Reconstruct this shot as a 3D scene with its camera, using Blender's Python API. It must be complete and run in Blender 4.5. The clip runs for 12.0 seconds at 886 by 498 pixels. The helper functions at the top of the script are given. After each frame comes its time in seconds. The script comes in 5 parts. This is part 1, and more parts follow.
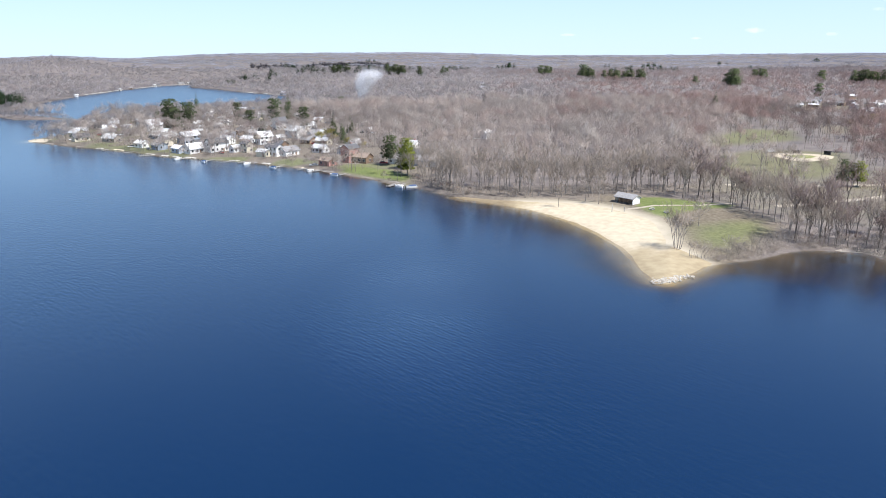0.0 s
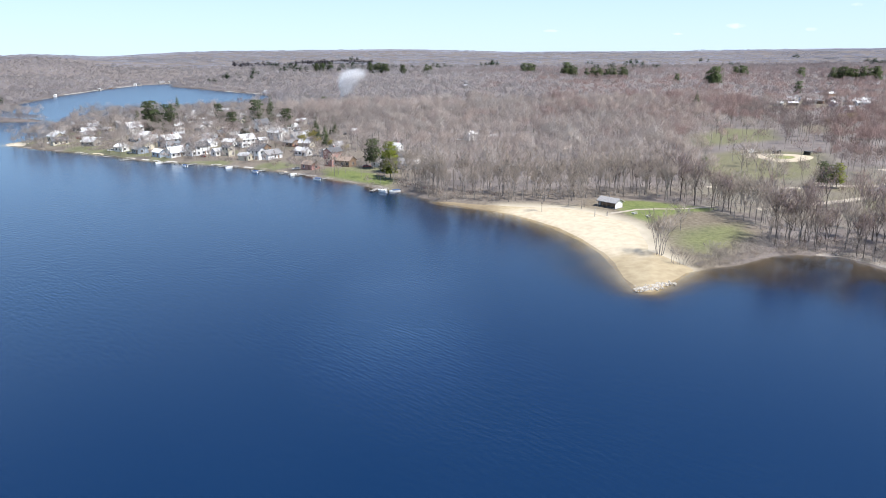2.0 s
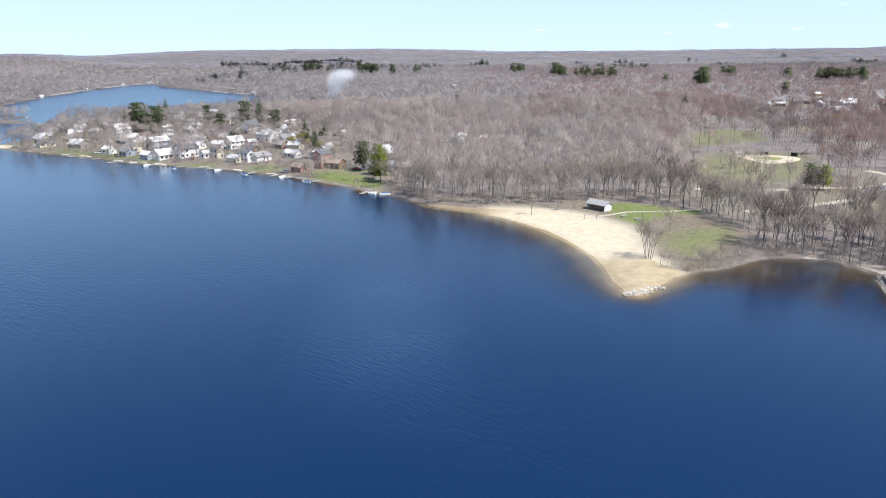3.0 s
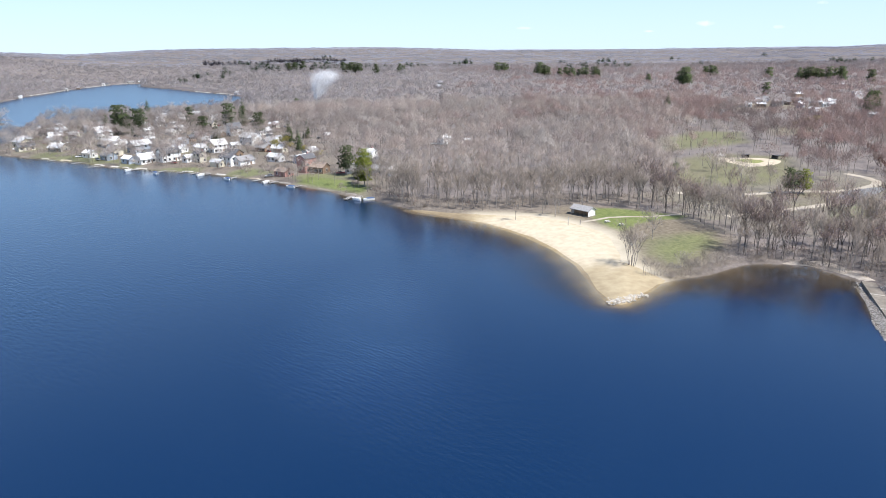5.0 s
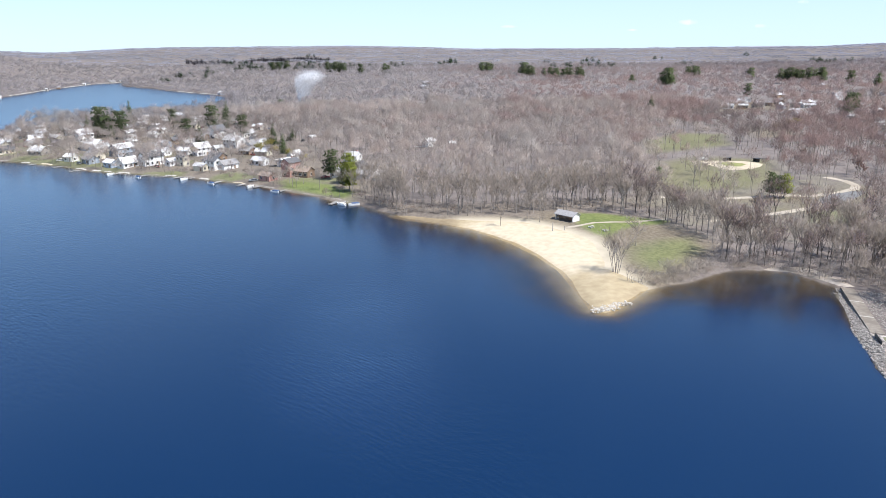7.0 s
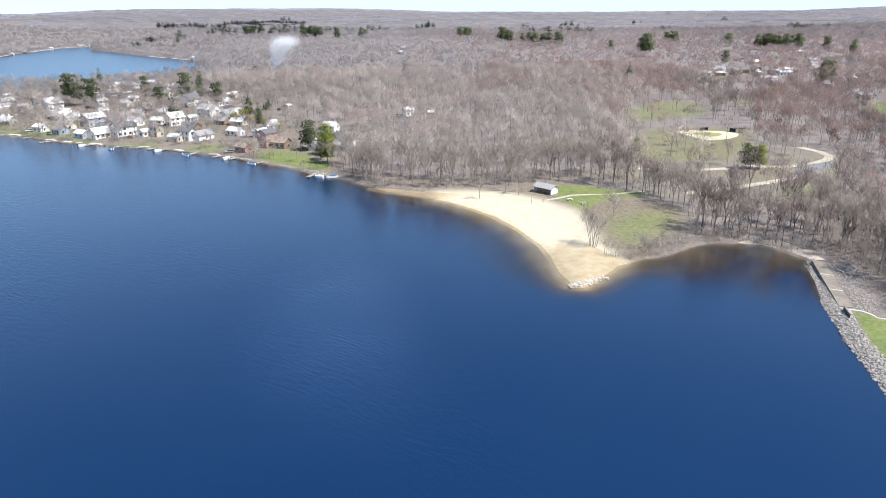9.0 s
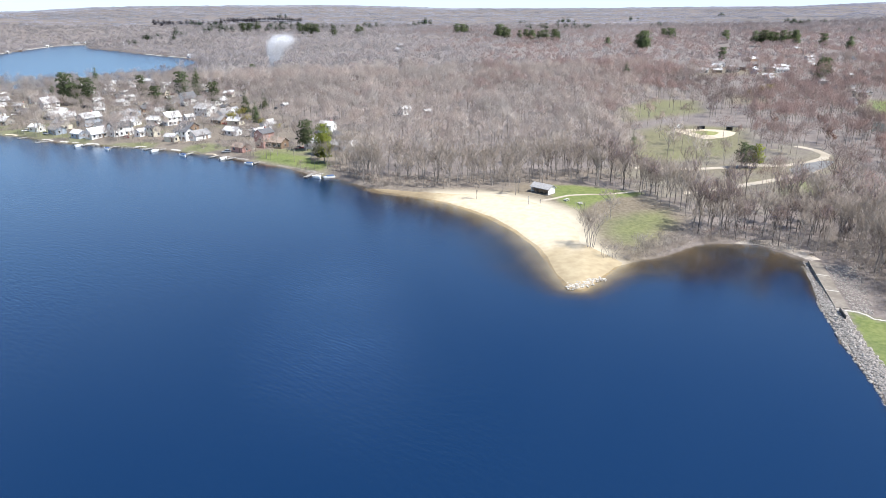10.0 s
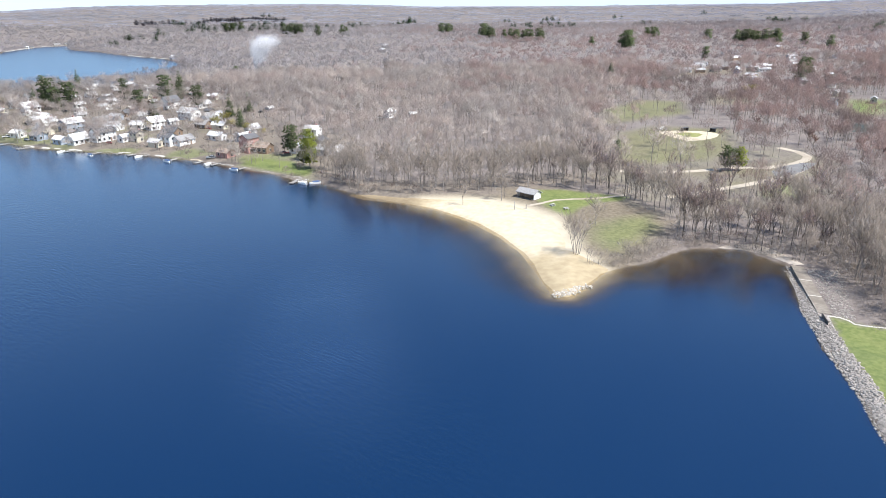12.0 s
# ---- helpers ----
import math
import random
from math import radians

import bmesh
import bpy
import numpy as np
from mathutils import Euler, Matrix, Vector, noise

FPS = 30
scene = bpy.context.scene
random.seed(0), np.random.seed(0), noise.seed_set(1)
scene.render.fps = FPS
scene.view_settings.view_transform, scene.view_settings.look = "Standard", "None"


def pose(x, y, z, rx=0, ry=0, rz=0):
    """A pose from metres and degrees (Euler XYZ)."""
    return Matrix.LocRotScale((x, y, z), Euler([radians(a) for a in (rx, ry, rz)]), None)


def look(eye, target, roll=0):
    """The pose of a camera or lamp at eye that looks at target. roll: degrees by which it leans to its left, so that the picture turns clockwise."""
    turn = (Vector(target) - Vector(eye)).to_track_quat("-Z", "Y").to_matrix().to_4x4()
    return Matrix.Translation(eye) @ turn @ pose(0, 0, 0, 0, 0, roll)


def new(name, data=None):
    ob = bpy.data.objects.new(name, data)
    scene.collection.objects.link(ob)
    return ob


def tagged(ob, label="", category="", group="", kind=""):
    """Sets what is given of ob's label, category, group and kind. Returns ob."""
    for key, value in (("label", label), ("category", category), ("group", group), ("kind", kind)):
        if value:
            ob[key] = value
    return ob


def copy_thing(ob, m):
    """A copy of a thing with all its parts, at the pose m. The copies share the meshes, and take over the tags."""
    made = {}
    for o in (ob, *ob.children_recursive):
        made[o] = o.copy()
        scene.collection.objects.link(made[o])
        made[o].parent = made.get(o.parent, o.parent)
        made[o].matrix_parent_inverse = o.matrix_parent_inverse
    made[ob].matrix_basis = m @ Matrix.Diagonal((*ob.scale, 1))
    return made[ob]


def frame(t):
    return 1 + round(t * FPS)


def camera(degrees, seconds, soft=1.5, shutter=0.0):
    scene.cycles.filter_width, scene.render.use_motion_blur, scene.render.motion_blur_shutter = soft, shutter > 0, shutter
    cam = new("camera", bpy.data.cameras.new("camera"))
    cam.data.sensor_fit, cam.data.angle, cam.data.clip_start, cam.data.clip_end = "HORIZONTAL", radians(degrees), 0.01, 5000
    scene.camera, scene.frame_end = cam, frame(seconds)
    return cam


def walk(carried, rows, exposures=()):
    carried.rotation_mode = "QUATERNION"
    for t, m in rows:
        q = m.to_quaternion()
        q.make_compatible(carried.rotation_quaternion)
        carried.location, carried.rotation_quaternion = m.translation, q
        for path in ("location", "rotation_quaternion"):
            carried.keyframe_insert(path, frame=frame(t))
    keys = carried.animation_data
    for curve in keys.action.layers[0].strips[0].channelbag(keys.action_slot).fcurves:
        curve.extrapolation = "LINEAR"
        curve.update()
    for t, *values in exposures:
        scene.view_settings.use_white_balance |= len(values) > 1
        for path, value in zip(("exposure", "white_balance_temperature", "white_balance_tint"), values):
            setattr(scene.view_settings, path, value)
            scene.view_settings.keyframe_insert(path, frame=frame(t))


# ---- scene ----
cam = camera(65.1, 12.0, 0.6)
PATH = [
    (0, (0.453, 19.592, 55.114), (4.734, 309.050, -23.973), -0.2),
    (0.5, (0.630, 19.931, 55.918), (8.069, 309.424, -23.426), -0.3),
    (1, (0.787, 20.235, 56.710), (8.630, 309.167, -22.854), -0.3),
    (1.5, (0.924, 20.504, 57.491), (9.479, 309.267, -22.740), -0.3),
    (2, (1.043, 20.743, 58.261), (11.668, 309.283, -22.151), -0.4),
    (2.5, (1.146, 20.953, 59.022), (14.205, 309.539, -21.842), -0.4),
    (3, (1.233, 21.139, 59.773), (16.027, 309.878, -21.150), -0.4),
    (5, (1.458, 21.679, 62.706), (22.610, 309.516, -18.920), -0.4),
    (5.5, (1.490, 21.778, 63.425), (22.983, 309.590, -18.409), -0.3),
    (6, (1.515, 21.867, 64.140), (24.646, 309.614, -17.900), -0.3),
    (6.5, (1.534, 21.950, 64.853), (27.082, 309.440, -17.474), -0.3),
    (7, (1.549, 22.029, 65.563), (29.001, 309.420, -16.845), -0.3),
    (9, (1.596, 22.361, 68.398), (37.422, 303.865, -27.955), -0.1),
    (9.5, (1.610, 22.461, 69.110), (37.396, 303.995, -28.332), -0.1),
    (10, (1.629, 22.574, 69.825), (38.492, 303.611, -27.940), -0.2),
    (10.5, (1.653, 22.701, 70.543), (39.319, 303.658, -27.358), -0.2),
    (11, (1.684, 22.847, 71.266), (41.193, 303.631, -26.845), -0.3),
    (11.5, (1.723, 23.012, 71.994), (42.861, 303.584, -26.372), -0.4),
    (12, (1.772, 23.201, 72.729), (44.256, 303.356, -25.883), -0.4),
]
walk(cam, [(t, look(eye, target, roll)) for t, eye, target, roll in PATH], [(0, 0.45, 6100, 13), (7, 0.49, 6100, 13), (9, 0.65, 6150, 12), (12, 0.66, 6150, 12)])

# ---------------------------------------------------------------- sky and sun
SUN_DIR = Vector((0.75, -0.66, 1.55)).normalized()
world = bpy.data.worlds.new("sky")
scene.world = world
world.use_nodes = True
wn = world.node_tree.nodes
sky = wn.new("ShaderNodeTexSky")
sky.sky_type, sky.sun_disc = "NISHITA", False
sky.sun_elevation = math.asin(SUN_DIR.z)
sky.sun_rotation = math.atan2(SUN_DIR.x, SUN_DIR.y)
sky.altitude, sky.air_density, sky.dust_density, sky.ozone_density = 500, 1.0, 0.1, 4.0
wn["Background"].inputs["Strength"].default_value = 0.10
# thin fair-weather cloud all over the sky
tc, mp, cl, cr, cm = (wn.new("ShaderNode" + k) for k in ("TexCoord", "Mapping", "TexNoise", "MapRange", "Mix"))
mp.inputs["Scale"].default_value = (1, 1, 5)
cl.inputs["Scale"].default_value, cl.inputs["Detail"].default_value = 9, 7
cr.inputs["From Min"].default_value, cr.inputs["From Max"].default_value, cr.inputs["To Max"].default_value = 0.56, 0.72, 0.35
cm.data_type = "RGBA"
cm.inputs["B"].default_value = (5.5, 7.2, 8.9, 1)
wl = world.node_tree.links
wl.new(tc.outputs["Generated"], mp.inputs["Vector"])
wl.new(mp.outputs["Vector"], cl.inputs["Vector"])
wl.new(cl.outputs["Fac"], cr.inputs["Value"])
sz, vr, mx = (wn.new("ShaderNode" + k) for k in ("SeparateXYZ", "MapRange", "Math"))
vr.inputs["From Min"].default_value, vr.inputs["From Max"].default_value = 0.0, 0.46
vr.inputs["To Min"].default_value, vr.inputs["To Max"].default_value = 0.8, 0.0
mx.operation = "MAXIMUM"
wl.new(tc.outputs["Generated"], sz.inputs["Vector"])
wl.new(sz.outputs["Z"], vr.inputs["Value"])
wl.new(vr.outputs["Result"], mx.inputs[0])
wl.new(cr.outputs["Result"], mx.inputs[1])
wl.new(mx.outputs[0], cm.inputs["Factor"])
wl.new(sky.outputs[0], cm.inputs["A"])
# a few small fair-weather clouds low over the hills: bearing, height, width, depth
CLOUDS = ((0.4470, 0.0374, 0.0138, 0.0036), (0.5582, 0.0326, 0.0106, 0.0031), (0.6170, 0.0651, 0.0089, 0.0036), (0.3654, 0.0271, 0.0089, 0.0018), (0.1923, 0.0321, 0.0122, 0.0023))


def world_math(op, a, b):
    m = wn.new("ShaderNodeMath")
    m.operation = op
    for q, v in zip(m.inputs, (a, b)):
        if isinstance(v, (int, float)):
            q.default_value = v
        else:
            wl.new(v, q)
    return m.outputs[0]


bearing, rise = world_math("DIVIDE", sz.outputs["X"], sz.outputs["Y"]), world_math("DIVIDE", sz.outputs["Z"], sz.outputs["Y"])
frayed = wn.new("ShaderNodeTexNoise")
frayed.inputs["Scale"].default_value, frayed.inputs["Detail"].default_value = 60, 6
wl.new(tc.outputs["Generated"], frayed.inputs["Vector"])
amount = 0.0
for cu, cv, cw, ch in CLOUDS:
    du = world_math("POWER", world_math("ABSOLUTE", world_math("DIVIDE", world_math("SUBTRACT", bearing, cu), cw), 0), 2)
    dv = world_math("POWER", world_math("ABSOLUTE", world_math("DIVIDE", world_math("SUBTRACT", rise, cv), ch), 0), 2)
    lump = world_math("SUBTRACT", world_math("SUBTRACT", world_math("MULTIPLY", frayed.outputs["Fac"], 4.0), 0.9), world_math("ADD", du, dv))
    amount = world_math("MAXIMUM", lump, amount)
amount = world_math("MULTIPLY", world_math("MINIMUM", world_math("MULTIPLY", amount, 0.6), 0.75), world_math("GREATER_THAN", sz.outputs["Y"], 0.0))
veil = wn.new("ShaderNodeMix")
veil.data_type = "RGBA"
veil.inputs["B"].default_value = (7.6, 8.2, 8.7, 1)
wl.new(amount, veil.inputs["Factor"])
wl.new(cm.outputs["Result"], veil.inputs["A"])
wl.new(veil.outputs["Result"], wn["Background"].inputs["Color"])
sun = new("sun", bpy.data.lights.new("sun", "SUN"))
sun.data.energy, sun.data.angle, sun.data.color = 4.8, radians(0.53), (1.0, 0.945, 0.845)
sun.matrix_world = look((0, 0, 300), Vector((0, 0, 300)) - SUN_DIR)


# ---------------------------------------------------------------- plan
def poly(text):
    return np.array([[float(v) for v in p.split(",")] for p in text.split()])


SHORE_A = poly("60,30 80,80 95,116 101,130 107,147 115,167 124,183 131,197 129,205 125,212 117,216 109,216 101,213 "
               "92,207 84,204 74,201 66,192 60,186 57,188 58,206 58,222 55,240 49,258 38,277 26,288 12,299 0,316 -9,329 -17,331")
SHORE_B = poly("-28,347 -47,365 -65,381 -85,396 -106,410 -126,418 -147,428 -165,437 -192,459 -224,477 -257,497 -280,512 "
               "-290,528 -283,560 -300,640 -325,715 -290,750 -230,795 -195,880 -188,1000 -210,1090 -250,1175 -341,1289 -407,1390 "
               "-502,1509 -560,1682 -603,1632 -592,1432 -570,1205 -537,1039 -500,900 -478,825")
SHORE_C = poly("-620,850 -620,815 -460,785 -375,735 -352,708 -400,702 -440,740 -700,800 -900,700 -900,-200 0,-250 30,-60")
LAKE = np.concatenate([SHORE_A, SHORE_B, SHORE_C])
BEACH = poly("34,287 40,285.8 45,284.5 57.4,279.5 62,275 66,270 70.2,262 74.5,254 75,246 73.5,236 72,225 70,219 66,217.5 62,219 "
             "56.5,217 56.5,222 53.5,239 47.5,257 37,275.5 32,280.5")
BEACH_TIP = poly("56.5,217.5 62,219.4 66,218 70,219.4 72.5,214 74.6,209.5 78,203 73,198 66,190 60,184 56,186 56.5,206")
BEACH_WEST = poly("6,305 14.8,300 24,294 37,287.5 42,285.5 33,280 27,284.5 11,296.5 5,303")
LAWN_A = poly("80,290 90,289 101,281 113,272 108,268 98,267 90,262 82,253 79,258 77,272")
LAWN_B = poly("88,241 98,246 110,247 108,237 101,229 94,223 86,216 82,218 82,226 84,234")
PARK = poly("6,300 37,291 66,287 68,293 84,293 99,285 106,272 114,256 116,240 108,228 100,219 92,211 60,180 40,200 40,260")
FIELD_A = poly("139,352 139,329 176,329 200,346 224,397 188,413 165,402 148,372")
FIELD_B = poly("170,432 202,446 232,460 256,514 229,530 186,486")
SPARSE = poly("118,312 112,280 118,255 150,240 180,240 200,280 228,318 224,345 150,345 128,335")
TARMAC = poly("186,287 196,290 207,297 219,307 212,309 200,306 190,298")
LOT = poly("126,320 150,313 180,311 205,309 222,318 226,309 212,296 188,284 160,275 138,268 134,276 158,284 176,292 170,301 150,300 128,306")
GREEN_C = poly("163,262 176,258 190,268 192,280 176,278")
DAM_TOP = poly("130,200 137,192 129.5,160 128,153 124,130 112,100 90,56 58,30 60,20 78,78 93,116 105,147 113,167 122,184 129,197")
DAM_LAWN = poly("117.5,160.5 119.8,160 120.8,156.5 127,153 128,140 118,112 96,62 70,36 66,36 84,80 99,118 104.5,130.5 110.5,146.5")
RIPRAP = poly("129.5,196.5 124.6,184.5 119,172.5 118.2,170 117.5,161 110.5,146.5 104.5,130.5 99,118 84,80 70,40 62,40 80,80 95,116 101,130 107,147 115,167 123,183 129,197")
VILLAGE = poly("0,330 12,385 2,440 -30,470 -60,560 -80,620 -170,730 -300,745 -310,640 -290,520 -190,452 -120,408 -60,372 -20,330")
TOWN = poly("330,690 345,680 420,690 430,770 390,770 340,740")
RIDGE = poly("-60,46 -33,46 -27,66 -23,52 -18,70 -15,78 -2,84 3,75 8,62 15,60 23,62 33,65 38,82 46,88 70,60")
THINNED = [(poly("116,232 165,220 168,240 118,256"), 0.45), (poly("150,402 238,398 256,452 205,452 165,436"), 0.22), (poly("300,560 420,560 450,780 330,780"), 0.4), (poly("318,385 400,380 450,440 440,500 350,500"), 0.5),
           (poly("296,350 330,345 352,395 330,410 300,380"), 0.25), (poly("420,560 520,640 600,840 460,780"), 0.45)]
FIELD_C = poly("333,429 352,430 372,446 395,476 372,484 346,455")
FIELD_D = poly("291,542 318,524 295,484 268,493")
COURT = poly("315,408 326,399 305,374 294,381")


def sdist(px, py, pg):
    """Distance to a polygon's outline, negative inside."""
    px, py = np.asarray(px, float), np.asarray(py, float)
    best = np.full(px.shape, 1e18)
    inside = np.zeros(px.shape, bool)
    for (ax, ay), (bx, by) in zip(pg, np.roll(pg, -1, axis=0)):
        dx, dy = bx - ax, by - ay
        s = np.clip(((px - ax) * dx + (py - ay) * dy) / (dx * dx + dy * dy), 0, 1)
        best = np.minimum(best, (px - ax - s * dx) ** 2 + (py - ay - s * dy) ** 2)
        if dy:
            inside ^= ((ay > py) != (by > py)) & (px < (py - ay) * dx / dy + ax)
    best = np.sqrt(best)
    return np.where(inside, -best, best)


def vnoise(x, y, size, seed=0):
    """Smooth value noise in 0..1 with lumps of the given size."""
    x, y = np.asarray(x, float) / size + seed * 17.3, np.asarray(y, float) / size - seed * 9.1
    ix, iy = np.floor(x), np.floor(y)
    fx, fy = x - ix, y - iy
    fx, fy = fx * fx * (3 - 2 * fx), fy * fy * (3 - 2 * fy)

    def lattice(i, j):
        v = np.sin(i * 127.1 + j * 311.7 + seed * 74.7) * 43758.5453
        return v - np.floor(v)
    return ((lattice(ix, iy) * (1 - fx) + lattice(ix + 1, iy) * fx) * (1 - fy)
            + (lattice(ix, iy + 1) * (1 - fx) + lattice(ix + 1, iy + 1) * fx) * fy)


def smooth(v, a, b):
    s = np.clip((v - a) / (b - a), 0, 1)
    return s * s * (3 - 2 * s)


def shore(x, y):
    """Metres from the water's edge: positive on land, negative in the lake."""
    return sdist(x, y, LAKE) + (vnoise(x, y, 7, 3) - 0.5) * 1.6


def height(x, y, d=None):
    x, y = np.asarray(x, float), np.asarray(y, float)
    d = shore(x, y) if d is None else d
    r = np.hypot(x, y)
    az = np.degrees(np.arctan2(x, y))
    land = 1.5 * (1 - np.exp(-np.maximum(d, 0) / 9)) + 0.012 * np.clip(d, 0, 400)
    land += smooth(d, 15, 120) * (vnoise(x, y, 90, 5) - 0.4) * 3
    # the country climbs inland to long low ridges
    inland = smooth(d, 0, 320)
    crest = np.interp(az, RIDGE[:, 0], RIDGE[:, 1]) + 6 * (vnoise(x, y, 500, 8) - 0.5)
    land += inland * crest * (0.2 * smooth(r, 600, 1700) + 0.3 * smooth(r, 1600, 3300) + 0.5 * smooth(r, 3000, 4500))
    land += 10 * smooth(r, 1200, 2600) * (vnoise(x, y, 420, 9) - 0.5) * inland * smooth(r, 4400, 3400)
    # wooded hill beyond the far arm of the lake
    land += 36 * np.exp(-((x + 1050) / 230) ** 2 - ((y - 2100) / 420) ** 2) * smooth(d, 0, 300)
    bed = np.maximum(d * 0.16, -7)
    z = np.where(d > 0, land, bed)
    # dam with an even top
    dam = smooth(-sdist(x, y, DAM_TOP), -9, 0)
    lake_side = np.maximum(sdist(x, y, LAKE), 0)
    return np.where(d > -1, dam * (np.minimum(z, 0) + 0.9 * smooth(lake_side, -0.8, 2.8)) + (1 - dam) * z, z)


# ---------------------------------------------------------------- materials
def material(name, rough=0.8, metal=0.0):
    m = bpy.data.materials.new(name)
    m.use_nodes = True
    n = m.node_tree.nodes
    b = n["Principled BSDF"]
    b.inputs["Roughness"].default_value, b.inputs["Metallic"].default_value = rough, metal
    return m, n, m.node_tree.links, b


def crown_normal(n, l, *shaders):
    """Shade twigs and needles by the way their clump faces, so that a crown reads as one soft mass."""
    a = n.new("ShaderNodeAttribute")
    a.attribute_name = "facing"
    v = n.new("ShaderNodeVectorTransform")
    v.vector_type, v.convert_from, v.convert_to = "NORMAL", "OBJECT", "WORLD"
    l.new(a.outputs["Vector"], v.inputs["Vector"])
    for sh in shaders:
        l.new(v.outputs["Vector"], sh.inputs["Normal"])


def airy(n, l, shader, gaps):
    """A spray of fine twigs lets part of the light straight through."""
    clear = n.new("ShaderNodeBsdfTransparent")
    mix = n.new("ShaderNodeMixShader")
    mix.inputs[0].default_value = gaps
    l.new(shader, mix.inputs[1])
    l.new(clear.outputs[0], mix.inputs[2])
    l.new(mix.outputs[0], n["Material Output"].inputs["Surface"])


def mottled(name, c1, c2, size, rough=0.85, bump=0.0, size2=None, c3=None, vary=0.0, metal=0.0, tint="", thin=0.0, crown=False, gaps=0.0):
    """Two colours mixed by noise at one size (metres), a third at another size, varied from object to object."""
    m, n, l, b = material(name, rough, metal)
    co = n.new("ShaderNodeNewGeometry")
    t = n.new("ShaderNodeTexNoise")
    t.inputs["Scale"].default_value, t.inputs["Detail"].default_value = 1.0 / size, 6
    l.new(co.outputs["Position"], t.inputs["Vector"])
    r = n.new("ShaderNodeValToRGB")
    r.color_ramp.elements[0].position, r.color_ramp.elements[1].position = 0.35, 0.65
    r.color_ramp.elements[0].color, r.color_ramp.elements[1].color = (*c1, 1), (*c2, 1)
    l.new(t.outputs["Fac"], r.inputs["Fac"])
    out = r.outputs["Color"]
    if c3:
        t2 = n.new("ShaderNodeTexNoise")
        t2.inputs["Scale"].default_value, t2.inputs["Detail"].default_value = 1.0 / size2, 4
        l.new(co.outputs["Position"], t2.inputs["Vector"])
        r2 = n.new("ShaderNodeMapRange")
        r2.inputs["From Min"].default_value, r2.inputs["From Max"].default_value = 0.42, 0.66
        l.new(t2.outputs["Fac"], r2.inputs["Value"])
        x = n.new("ShaderNodeMix")
        x.data_type = "RGBA"
        x.inputs["B"].default_value = (*c3, 1)
        l.new(r2.outputs["Result"], x.inputs["Factor"])
        l.new(out, x.inputs["A"])
        out = x.outputs["Result"]
    if vary or tint:
        h = n.new("ShaderNodeHueSaturation")
        mr = n.new("ShaderNodeMapRange")
        mr.inputs["To Min"].default_value, mr.inputs["To Max"].default_value = 1 - vary, 1 + vary
        if tint:
            at = n.new("ShaderNodeAttribute")
            at.attribute_name = tint
            l.new(at.outputs["Fac"], mr.inputs["Value"])
        else:
            oi = n.new("ShaderNodeObjectInfo")
            l.new(oi.outputs["Random"], mr.inputs["Value"])
        l.new(mr.outputs["Result"], h.inputs["Value"])
        l.new(out, h.inputs["Color"])
        out = h.outputs["Color"]
    l.new(out, b.inputs["Base Color"])
    if bump:
        bp = n.new("ShaderNodeBump")
        bp.inputs["Strength"].default_value, bp.inputs["Distance"].default_value = 0.6, bump
        l.new(t.outputs["Fac"], bp.inputs["Height"])
        l.new(bp.outputs["Normal"], b.inputs["Normal"])
    if thin:
        tr = n.new("ShaderNodeBsdfTranslucent")
        l.new(out, tr.inputs["Color"])
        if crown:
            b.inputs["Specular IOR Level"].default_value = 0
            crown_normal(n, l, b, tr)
        ms = n.new("ShaderNodeMixShader")
        ms.inputs[0].default_value = thin
        l.new(b.outputs[0], ms.inputs[1])
        l.new(tr.outputs[0], ms.inputs[2])
        airy(n, l, ms.outputs[0], gaps)
    return m


